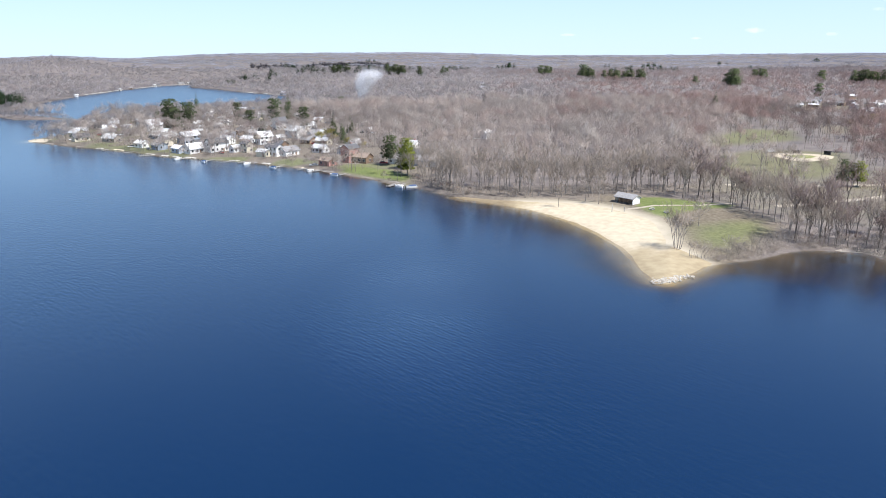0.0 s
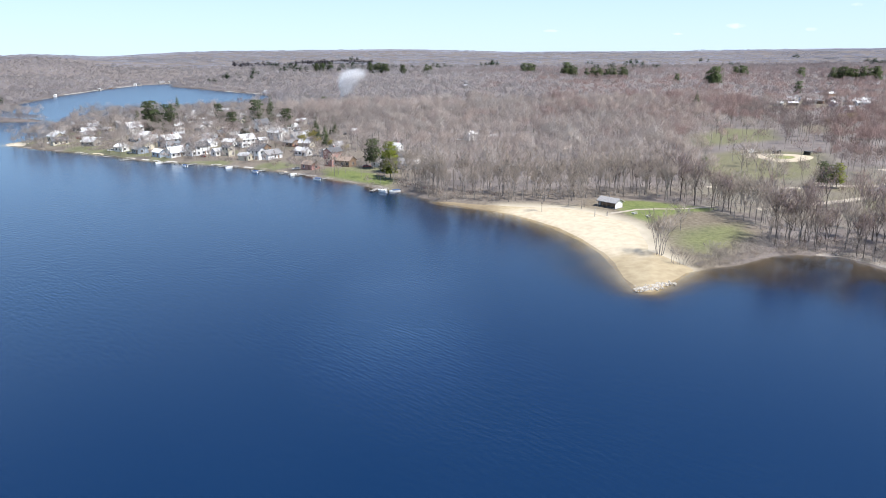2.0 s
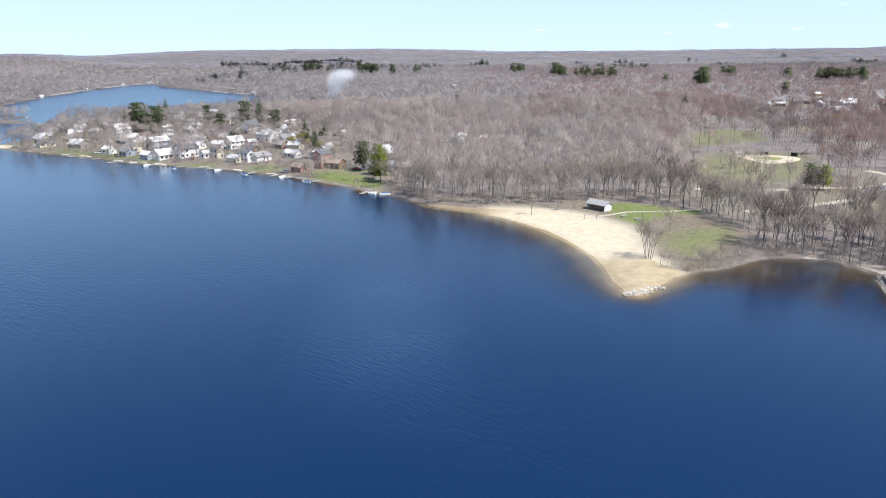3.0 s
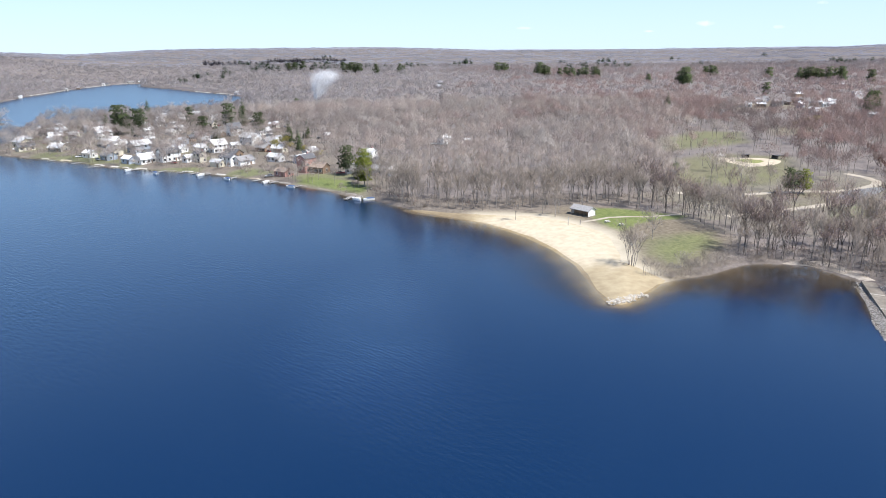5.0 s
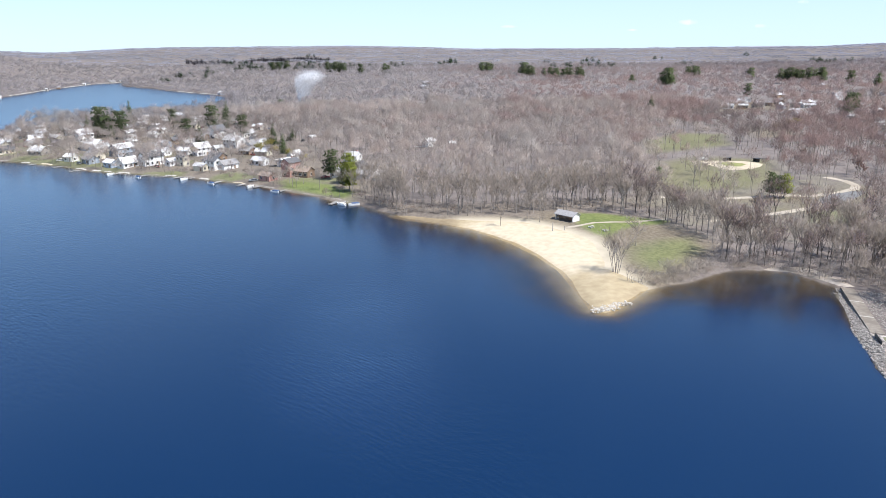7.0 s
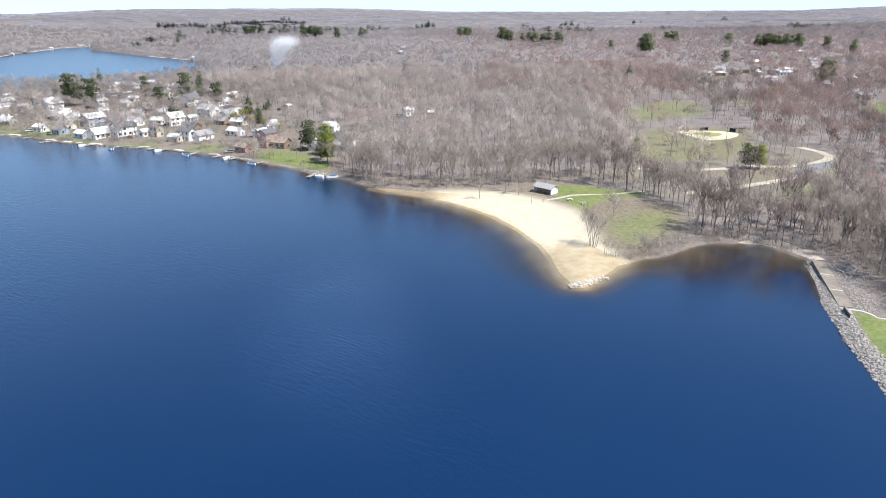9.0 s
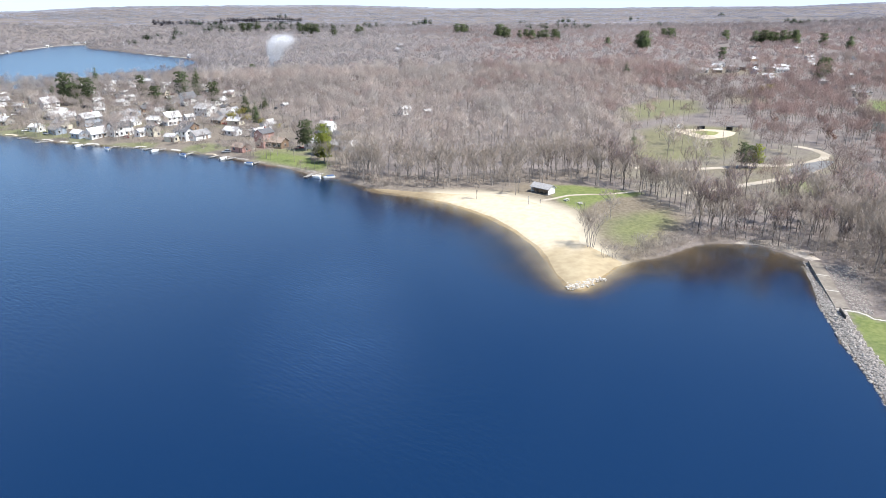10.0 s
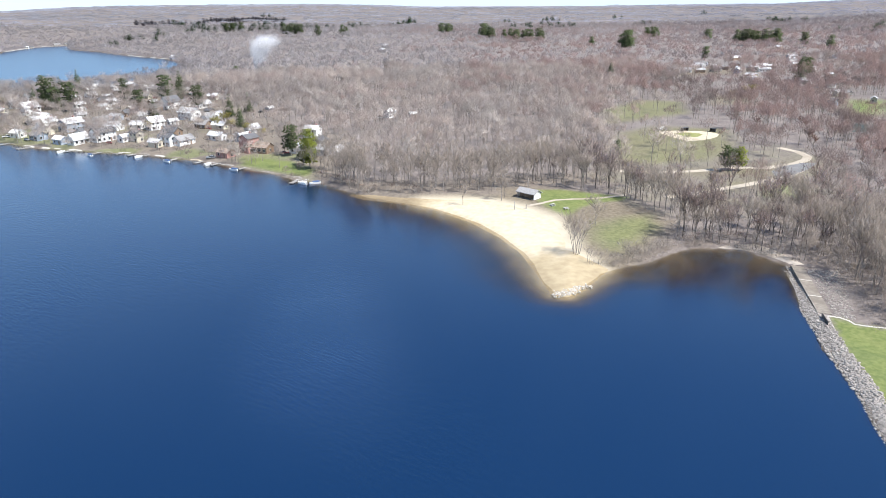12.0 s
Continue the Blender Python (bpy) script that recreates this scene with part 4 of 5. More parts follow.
def gable_roof(w, d, h, rise, over=0.5, thick=0.18):
    """Two roof slopes with eaves, ridge along x."""
    k = rise / (d / 2)
    prof = [(-d / 2 - over, h - over * k), (0, h + rise), (d / 2 + over, h - over * k)]
    v, f = [], []
    for x in (-w / 2 - over, w / 2 + over):
        for y, z in prof:
            v += [(x, y, z + 0.05), (x, y, z + 0.05 + thick)]
    f += [(1, 7, 9, 3), (3, 9, 11, 5), (0, 2, 8, 6), (2, 4, 10, 8), (0, 6, 7, 1), (4, 5, 11, 10), (0, 1, 3, 2), (2, 3, 5, 4), (6, 8, 9, 7), (8, 10, 11, 9)]
    me = bpy.data.meshes.new("roof")
    me.from_pydata(v, [], f)
    return me


def window_part(parent, x, y, z, w, h, face, frame_mat):
    """A framed pane on a wall facing along x or y."""
    ob = new("window")
    ob.parent = parent
    ob.matrix_parent_inverse.identity()
    ob.matrix_local = pose(x, y, z, 0, 0, face)
    part("window_frame", box("window_frame", -w / 2 - 0.1, w / 2 + 0.1, -0.05, 0.03, -h / 2 - 0.1, h / 2 + 0.1), frame_mat, ob)
    part("pane", box("pane", -w / 2, w / 2, -0.08, -0.052, -h / 2, h / 2), PANE, ob)
    return ob


def house(x, y, w, d, h, rise, turn, wall_mat, roof_mat, label, chimney=False, seed=0, ring="lakeside houses"):
    rr = random.Random(seed)
    ob = new("house")
    ob.matrix_world = pose(x, y, float(height(x, y)), 0, 0, turn)
    part("wall", gable_walls(w, d, h, rise), wall_mat, ob)
    part("roof", gable_roof(w, d, h, rise), roof_mat, ob)
    trim = WHITE
    floors = 2 if h > 4 else 1
    for fl in range(floors):
        z = 1.5 + 2.7 * fl
        n = max(2, int(w / 3))
        for k in range(n):
            if rr.random() < 0.85:
                window_part(ob, -w / 2 + w * (k + 0.5) / n, -d / 2 - 0.02, z, rr.uniform(0.9, 1.6), 1.3, 0, trim)
        for s in (-1, 1):
            window_part(ob, s * (w / 2 + 0.02), rr.uniform(-0.2, 0.2) * d, z, 1.1, 1.3, 90 * s, trim)
    part("door", box("door", w * 0.18, w * 0.18 + 1.0, -d / 2 - 0.06, -d / 2 - 0.01, 0, 2.05), BROWN, ob, "plain brown door")
    if chimney:
        part("chimney", box("chimney", w * 0.2, w * 0.2 + 0.8, d * 0.1, d * 0.1 + 0.8, h, h + rise + 0.9, 0.04), ROSE, ob, "red brick chimney")
    return tagged(ob, label, "house", ring)


# ---------------------------------------------------------------- the park by the beach
def pavilion():
    ob = new("pavilion")
    ob.matrix_world = pose(75.0, 279.8, float(height(75.0, 279.8)), 0, 0, -52)
    w, d, h, rise = 8.2, 4.5, 2.3, 1.2
    part("floor_slab", box("floor_slab", -w / 2 - 0.4, w / 2 + 0.4, -d / 2 - 0.6, d / 2 + 0.3, -0.6, 0.12, 0.03), CONCRETE, ob, "grey concrete slab")
    part("roof", gable_roof(w, d, h, rise, 0.5, 0.2), GREY_ROOF, ob, "grey shingled gable roof")
    part("back_wall", box("back_wall", -w / 2, w / 2, d / 2 - 0.2, d / 2, 0.12, h), WHITE, ob)
    for s in (-1, 1):
        v = [(0, -d / 2, 0.12), (0, d / 2, 0.12), (0, d / 2, h), (0, 0, h + rise), (0, -d / 2, h)]
        v = [(s * w / 2 + q, b, c) for q in (0, -s * 0.2) for a, b, c in v]
        me = bpy.data.meshes.new("gable_wall")
        me.from_pydata(v, [], [(0, 1, 2, 3, 4), (9, 8, 7, 6, 5)] + [(k, (k + 1) % 5, 5 + (k + 1) % 5, 5 + k) for k in range(5)])
        part("gable_wall", me, WHITE, ob, "white painted gable wall")
    part("front_beam", box("front_beam", -w / 2, w / 2, -d / 2, -d / 2 + 0.2, h - 0.35, h), BROWN, ob)
    for k in range(5):
        x = -w / 2 + 0.1 + k * (w - 0.4) / 4
        part("post", box("post", x, x + 0.18, -d / 2, -d / 2 + 0.18, 0.12, h - 0.35, 0.02), BROWN, ob)
    part("inner_wall", box("inner_wall", -w / 2 + 0.2, w / 2 - 0.2, -0.4, -0.2, 0.12, h), BROWN, ob, "dark brown wooden inner wall")
    tagged(ob, "open-fronted white bathhouse with grey roof behind the beach", "pavilion")


pavilion()


def picnic_table():
    ob = new("picnic_table")
    part("tabletop", box("tabletop", -0.9, 0.9, -0.38, 0.38, 0.70, 0.76, 0.01), PALE_PLANK, ob)
    for s in (-1, 1):
        part("bench", box("bench", -0.9, 0.9, s * 0.75 - 0.14, s * 0.75 + 0.14, 0.42, 0.47, 0.01), PALE_PLANK, ob)
        part("leg_frame", box("leg_frame", s * 0.6 - 0.05, s * 0.6 + 0.05, -0.75, 0.75, 0.0, 0.44), PALE_PLANK, ob)
        part("leg", box("leg", s * 0.6 - 0.05, s * 0.6 + 0.05, -0.06, 0.06, 0.4, 0.7), PALE_PLANK, ob)
    return tagged(ob, "weathered grey wooden picnic table on the lawn", "picnic table", "picnic tables")


table = picnic_table()
spots = poly("80.5,266.5 84,261")
table.matrix_world = pose(*spots[0], float(height(*spots[0])), 0, 0, 20)
for k, (x, y) in enumerate(spots[1:]):
    copy_thing(table, pose(x, y, float(height(x, y)), 0, 0, 40 * k + 10))

for x, y, hh, lab in ((65.3, 264.6, 3.2, "tall grey wooden post at the top of the beach"), (69.9, 265.0, 1.6, "short grey wooden post beside the beach path")):
    ob = new("post")
    ob.matrix_world = pose(x, y, float(height(x, y)))
    part("shaft", box("shaft", -0.12, 0.12, -0.12, 0.12, -0.3, hh, 0.02), PLANK, ob)
    part("cap", box("cap", -0.16, 0.16, -0.16, 0.16, hh, hh + 0.06), PLANK, ob)
    tagged(ob, lab, "post")

sheet("beach_path", ribbon_poly(poly("71,268 74,269.5 78,271 83.6,273.9 91.3,273.8 97.1,272.8 104.4,273.5 114,276"), 1.8), 0.6, 0.10, PALE_ROAD,
      "narrow pale path across the lawn", "path")
sheet("road_upper", ribbon_poly(poly("128,317 140,313 152,310 168,309 177,310 192,305 206,307 217,313 223,320 225,331 222,342"), 4.2), 1.2, 0.14, PALE_ROAD, "pale sandy park road", "road")
sheet("road_lower", ribbon_poly(poly("128,270 142,273 158,278 174,283 186,287 198,293 206,299 214,306"), 4.0), 1.2, 0.12, PALE_ROAD, "pale sandy park road through sparse trees", "road")
sheet("road_lot", TARMAC, 1.2, 0.18, ASPHALT, "dark asphalt turning place", "road")
sheet("infield", poly("185,400 183,393 183.7,386 185,377 187.5,370 194,369 201,371 208,376 213,383 211,389 207.8,393 197,398"), 1.5, 0.12, INFIELD, "tan clay baseball infield", "ball field")
sheet("infield_grass", poly("189,391 190,380 196,376 204,382 204,388 197,393"), 1.5, 0.2, mottled("infield_turf", (0.20, 0.22, 0.07), (0.29, 0.29, 0.11), 2, 0.95), "worn green turf within the infield", "ball field")


def dugout(x, y, turn, w):
    ob = new("dugout")
    ob.matrix_world = pose(x, y, float(height(x, y)), 0, 0, turn)
    part("back_wall", box("back_wall", -w / 2, w / 2, 0.7, 0.85, 0, 1.8), STEEL, ob)
    part("roof", box("roof", -w / 2 - 0.2, w / 2 + 0.2, -0.8, 0.95, 1.85, 1.95, 0.02), STEEL, ob)
    for s in (-1, 1):
        part("side_wall", box("side_wall", s * w / 2 - 0.1, s * w / 2 + 0.1, -0.7, 0.7, 0, 1.85), STEEL, ob)
    part("bench", box("bench", -w / 2 + 0.3, w / 2 - 0.3, 0.3, 0.65, 0.4, 0.46), PLANK, ob)
    tagged(ob, "dark roofed dugout beside the ball field", "dugout", "dugouts")


dugout(199, 396, 20, 4.4)
dugout(213, 390, -50, 3.0)


def bleacher(x, y, turn):
    ob = new("bleacher")
    ob.matrix_world = pose(x, y, float(height(x, y)), 0, 0, turn)
    for k in range(4):
        part("seat", box("seat", -3, 3, k * 0.7, k * 0.7 + 0.3, 0.4 + k * 0.35, 0.46 + k * 0.35), HULL, ob)
        part("footboard", box("footboard", -3, 3, k * 0.7 - 0.35, k * 0.7 - 0.05, 0.15 + k * 0.35, 0.2 + k * 0.35), HULL, ob)
    for s in (-2.6, 0, 2.6):
        part("support", box("support", s - 0.05, s + 0.05, -0.3, 2.4, 0, 0.14), STEEL, ob)
        part("riser", box("riser", s - 0.05, s + 0.05, 2.2, 2.3, 0, 1.5), STEEL, ob)
    tagged(ob, "white metal bleacher behind the ball field", "bleacher")


bleacher(189, 403, 20)

# trees that stand alone
wood, tw = bare_tree(rng, 13.0, 1.05, twigs=13, stems=6, twig_w=0.045, limbs=(3, 3, 3))
tree_thing(tree_kind(wood, tw, TWIG), 72.0, 214.6, 1.0, 0,
           "leafless many-stemmed grey tree at the end of the beach", group="park trees")
wood, tw = bare_tree(rng, 8.0, 1.6, twigs=12, twig_w=0.045)
LOW = tree_kind(wood, tw, TWIG)
tree_thing(LOW, 88.0, 241.0, 1.4, 0, "low spreading leafless tree on the lawn", group="park trees")
tree_thing(LOW, 177.9, 269.9, 0.95, 70, "low spreading leafless tree on green turf", group="park trees")
for k, (x, y, s) in enumerate(poly("48,276.3,0.62 63.6,278,0.8 60,284,0.7 65.5,281,0.55")):
    tree_thing(KINDS[k], x, y, s, 77 * k, "slender leafless tree on the beach sand", group="park trees")

for k, (x, y) in enumerate(poly("112.6,264.8 113.5,257.5 114.6,252.4 115.6,246 115.4,241.5 116.8,269.7 118.6,264.2 118.6,256.7 113,270 120,249 121,243 145.9,215.6 149.1,213.2 146.8,205 148.7,202.9")):
    tree_thing(KINDS[k % 7], x, y, 0.72 + 0.1 * (k % 4), 51 * k, "straight leafless grey tree at the lawn's edge", group="park trees")
for k, (x, y) in enumerate(poly("111,222.5 113.5,220.5 116,219.5 119,219 109,223 121,219")):
    tree_thing(KINDS[5 + k % 2], x, y, 0.62 + 0.08 * (k % 3), 37 * k, "pale twiggy leafless tree above the cove", group="park trees")

for k, (x, y) in enumerate(poly("-4,334 0,330 3,325 6,320 8,316 -1,338 4,332 8,327 -6,341 2,341 7,337 -10,339 12,313 11,321 -3,345 5,346")):
    tree_thing(KINDS[k % 7], x, y, 0.7 + 0.09 * (k % 5), 63 * k, "leafless grey tree leaning over the lake bank", group="bank trees", lean=3 * (k % 3))
for x, y, s_, a in ((8.5, 306.5, 0.5, 70), (5.5, 309.5, 0.42, 95)):
    ob = tree_thing(KINDS[2], x, y, s_, 0, "fallen bare tree lying on the lake bank", "fallen_tree", "fallen trees")
    ob.matrix_world = pose(x, y, 0.5, 0, 0, a) @ pose(0, 0, 0, 82, 0, 0) @ Matrix.Scale(s_, 4)

wood, tw = bare_tree(rng, 4.5, 1.2, twigs=4, stems=5, twig_w=0.026, limbs=(2, 3, 2), sides=(3, 3, 3))
BUSH = [tree_kind(wood, tw, m) for m in (TWIG, REDBUD)]
bank = poly("75,206 78,205.5 81,206 84,207 87,208 90,209.5 94,211 98,214 102,216.5 106,218.5 110,219 114,219 118,219 122,217 126,214 129,210 132,204 135,199 86,211 91,213")
for k, (x, y) in enumerate(bank):
    for q in range(2):
        tree_thing(BUSH[1 if 9 < k < 15 and q else 0], x + rng.uniform(-1.3, 1.3), y + rng.uniform(-0.3, 1.5), rng.uniform(0.6, 1.7), rng.uniform(0, 360),
                   "leafless tangled shrub on the lake bank", "shrub", "bank shrubs")
bank = poly("-9,331 -7,329 -5,327 -3.5,324 -2,322 0,320 2,318 3.5,315 5,313 6.5,311 8,308 10,306 12,303.5 15,302.5 18,302 22,300 26,298 31,295")
for k, (x, y) in enumerate(bank):
    tree_thing(BUSH[k % 2], x + 1, y + 2, rng.uniform(0.7, 1.2), rng.uniform(0, 360), "leafless tangled shrub on the lake bank", "shrub", "bank shrubs")


line = poly("79,204 84,205 92,208 101,214 109,217 117,217.5 125,213.5 129.5,206")
g = np.random.default_rng(31)
u = np.sort(g.random(260)) * (len(line) - 1.001)
k = u.astype(int)
P = line[k] + (line[k + 1] - line[k]) * (u - k)[:, None] + g.normal(0, 0.5, (260, 2)) + np.array([0.0, 0.9]) * g.random((260, 1))
X, Y, gd = scatter(119, 146, 152, 197, 1.5, 33)
ok = (X > 123.5 + (Y - 155) * 0.33) & (X < 132 + (Y - 155) * 0.4) & (vnoise(X, Y, 5, 34) > 0.35)
plant("dam_brush", BRUSH, X[ok], Y[ok], gd, TWIG, "low tangled leafless brush behind the dam", 0.2, 0.65)
plant("bank_brush", BRUSH, P[:, 0], P[:, 1], g, TWIG, "low tangled leafless brush along the water's edge", 0.2, 0.6)

# ---------------------------------------------------------------- evergreens
def conifer(rng, h, wide, pine=False):
    """Trunk and a crown of drooping boughs set with needle tufts."""
    tv, tf = [], []
    for k in range(3):
        v, f = tube((0, 0, -0.4 if k == 0 else h * 0.32 * k), (0, 0, h * 0.32 * (k + 1)), h * 0.02 * (1 - k * 0.3), h * 0.02 * (0.7 - k * 0.28), 5)
        tf += [tuple(i + len(tv) for i in q) for q in f]
        tv += v
    cv, cf, cn = [], [], []
    z = h * (0.24 if pine else 0.08)
    while z < h * 0.98:
        u = (z / h - 0.1) / 0.9
        reach = wide * ((1 - u) ** 0.8 if not pine else math.sqrt(max(0.05, 1 - (u * 1.5 - 0.6) ** 2 * 0.85)) * rng.uniform(0.7, 1.1))
        n = 10 if u < 0.6 else 7
        turn = rng.uniform(0, 6.28)
        for k in range(n):
            a = turn + 6.28 * k / n + rng.uniform(-0.3, 0.3)
            out = Vector((math.cos(a), math.sin(a), 0))
            ln = reach * rng.uniform(0.6, 1.12)
            base, tip = Vector((0, 0, z)), Vector((0, 0, z + (0.12 if pine else -0.22) * ln)) + out * ln
            for q in range(5):
                c = base.lerp(tip, 0.22 + 0.2 * q) + Vector((rng.uniform(-1, 1), rng.uniform(-1, 1), rng.uniform(-1, 1))) * 0.12 * ln
                side = out.cross(Vector((0, 0, 1))) * (0.27 * ln * (1.1 - 0.12 * q)) * rng.uniform(0.6, 1.1)
                nose = c + out * ln * 0.2 + Vector((0, 0, rng.uniform(-0.1, 0.25) * ln))
                o = len(cv)
                cv += [c - side - Vector((0, 0, rng.uniform(0, 0.16) * ln)), c + side - Vector((0, 0, rng.uniform(0, 0.16) * ln)), nose, c + Vector((0, 0, 0.16 * ln))]
                cf += [(o, o + 3, o + 2), (o + 3, o + 1, o + 2)]
                cn += [(out * (0.4 + 0.13 * q) + Vector((rng.uniform(-0.3, 0.3), rng.uniform(-0.3, 0.3), 0.35 + 0.3 * u))).normalized()] * 4
        z += h * (0.05 if not pine else 0.06) * rng.uniform(0.8, 1.2)
    return (tv, tf), (cv, cf, cn)


def evergreen_kind(h, wide, pine, mat):
    a, b = conifer(rng, h, wide, pine)
    return tri_mesh("trunk", a[0], a[1], BARK), tri_mesh("crown", b[0], b[1], mat, facing(b))


SPRUCE = [evergreen_kind(14, 3.0, False, NEEDLE) for k in range(3)]
PINE = [evergreen_kind(14, 3.6, True, NEEDLE) for k in range(3)]
BROAD = [evergreen_kind(14, 4.3, True, mottled("pine_needles", (0.065, 0.09, 0.045), (0.13, 0.155, 0.075), 2.5, 0.9, vary=0.3, thin=0.3, crown=True, gaps=0.15)) for k in range(3)]
GOLD = [evergreen_kind(14, 3.8, True, OLIVE) for k in range(2)]
near_green = poly("-207,579,1.25 -211,583,1.1 -219,683,1.2 -188,568,1.15 -122,614,1.0 -127,648,1.3 -139,560,0.9 -122,529,0.95 -246,717,0.8 -262,720,0.8 "
                  "-118,600,0.9 -150,690,0.8 -170,640,0.9 -226,640,0.9 -60,540,0.8 -98,560,1.0 -203,586,1.2 -215,576,1.0 -130,608,1.2 -70,520,0.9 -58,476,0.8")
for k, (x, y, s) in enumerate(near_green):
    tree_thing((SPRUCE if k % 3 else PINE)[k % 3], x, y, s * 1.35, 50 * k, "tall dark green conifer among the houses", "conifer", "village conifers")
tree_thing(PINE[0], -21.8, 381, 1.15, 30, "tall dark pine on the lakeside lawn", "conifer", "village conifers")
tree_thing(GOLD[0], -11.6, 350, 1.0, 10, "yellow-green pine by the boat dock", "conifer", "village conifers")
tree_thing(GOLD[1], -12.5, 368, 1.1, 80, "yellow-green pine among lakeside houses", "conifer", "village conifers")
tree_thing(PINE[1], -15, 358, 0.75, 140, "dark green pine on the lakeside lawn", "conifer", "village conifers")
tree_thing(PINE[2], 172.3, 305.5, 0.84, 0, "round dark green pine beside the park road", "conifer", "road pines")
tree_thing(GOLD[0], 178.4, 304.5, 0.76, 200, "yellow-green pine beside the park road", "conifer", "road pines")
tree_thing(PINE[0], 137.5, 345.5, 0.62, 0, "dark green pine at the edge of the field", "conifer", "road pines")
far_green = poly("402,968,2.0 408,974,1.7 411,1006,1.3 250,640,1.15 423,616,1.45 430,622,1.2 439,820,1.0 385,1057,1.0 664,903,1.2 685,989,1.2 622,1151,1.2 "
                 "273,1302,1.7 279,1286,1.4 286,1290,1.2 305,1281,1.1 313,1269,1.2 320,1262,1.0 325,1267,1.2 334,1255,1.1 341,1258,1.2 346,1252,1.2 355,1237,1.3 362,1240,1.1 "
                 "559,1248,1.2 564,1236,1.3 572,1240,1.2 631,1078,1.3 639,1076,1.2 640,1064,1.4 648,1062,1.3 656,1061,1.2 659,1047,1.4 667,1045,1.3 676,1043,1.4 682,1050,1.2 "
                 "-218,1620,1.3 -205,1610,1.3 -185,1603,1.4 -91,1490,1.4 -82,1482,1.2 -74,1475,1.4 -59,1466,1.3 -66,1470,1.2 -23,1398,1.3 23,1434,1.3 30,1430,1.1 231,1530,1.4 243,1528,1.4 252,1532,1.2 "
                 "-55,790,0.6 -75,800,0.6 -100,800,0.7")
for k, (x, y, s) in enumerate(far_green):
    tree_thing((SPRUCE + SPRUCE if k in (3, 4) else PINE + BROAD)[k % 6], x, y, min(s, 1.7) * 1.32, 50 * k, "dark green pine standing above the bare woods", "conifer", "far conifers")
X, Y, g = scatter(-400, 1500, 800, 2700, 52, 51)
ok = wooded(X, Y, g) & in_view(X, Y) & (vnoise(X, Y, 150, 52) + 0.1 * g.random(X.size) > 0.86)
X, Y = X[ok], Y[ok]
X, Y = np.concatenate([X + g.uniform(-18, 18, X.size) for k in range(3)]), np.concatenate([Y + g.uniform(-12, 12, Y.size) for k in range(3)])
far_pine = []
for k in range(3):
    b = conifer(rng, 16, 4.5, True)[1]
    keep = np.array([i for i in range(len(b[1])) if i % 10 in (0, 5, 9)])
    far_pine.append((np.array([tuple(p) for p in b[0]]) * np.array([1.1, 1.1, 1.0]), np.array(b[1])[keep], facing(b)["facing"], np.zeros(len(b[0]))))
plant("far_pines", far_pine, X, Y, g, FAR_NEEDLE, "scattered groves of dark green pines in the far woods")
# belts on the far slope, hillside shade put into their dark mauve colour
X, Y, g = scatter(-560, -100, 2000, 2600, 14, 53)
ok = (((X + 425) / 100) ** 2 + ((Y - 2110) / 60) ** 2 < 1) | (((X + 262) / 125) ** 2 + ((Y - 2420) / 75) ** 2 < 1)
ok &= vnoise(X, Y, 45, 54) > 0.25
plant("far_pine_belt", far_pine, X[ok], Y[ok], g, mottled("shade_toned_needles", (0.045, 0.045, 0.055), (0.075, 0.07, 0.08), 9, 0.95, thin=0.2, crown=True),
      "belt of pines across the distant slope, hillside shade put into their colour", 0.75, 1.0)
X, Y, g = scatter(-640, -478, 828, 905, 8, 58)
ok = (shore(X, Y) > 3) & (vnoise(X, Y, 25, 59) > 0.3)
plant("shore_pines", far_pine, X[ok], Y[ok], g, FAR_NEEDLE, "dark pine grove at the mouth of the lake's far arm", 0.8, 1.15)
X, Y, g = scatter(-660, -150, 690, 1750, 6.5, 57)
D_ = shore(X, Y)
ok = (D_ > 0.3) & (D_ < 13) & in_view(X, Y) & ((Y > 760) | (X < -340))
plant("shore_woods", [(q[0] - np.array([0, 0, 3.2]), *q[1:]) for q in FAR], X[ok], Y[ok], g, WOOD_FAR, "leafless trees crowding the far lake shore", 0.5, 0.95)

# budding trees with colour
YELLOW = []
for m in (CATKIN, REDBUD):
    wood, tw = bare_tree(rng, 10, 1.3, twigs=9, twig_w=0.09)
    YELLOW.append(tree_kind(wood, tw, m))
for k, (x, y, s) in enumerate(poly("-70,460,1.1 -60,450,1.0 -66,470,1.2 -50,440,0.9 -112,470,0.8 -40,425,0.8 300,505,1.2 312,512,1.2 288,500,1.0")):
    tree_thing(YELLOW[0], x, y, s, 60 * k, "yellow budding tree near houses", group="budding trees")
for k, (x, y, s) in enumerate(poly("-300,632,1.0 -296,610,0.9 -290,590,0.8 -304,660,1.1 232,330,1.0 240,345,1.1 250,320,1.0 262,350,1.2 246,300,1.0 236,385,1.0 256,372,1.1")):
    tree_thing(YELLOW[1], x, y, s, 60 * k, "red budding maple at the wood's edge", group="budding trees")

sheet("court", COURT, 2.0, 0.08, mottled("green_court", (0.02, 0.05, 0.045), (0.03, 0.07, 0.06), 4, 0.8, vary=0.0), "dark green sports court among bare trees", "court")
tree_thing(PINE[1], 175.4, 306.2, 0.72, 120, "round dark green pine beside the park road", "conifer", "road pines")

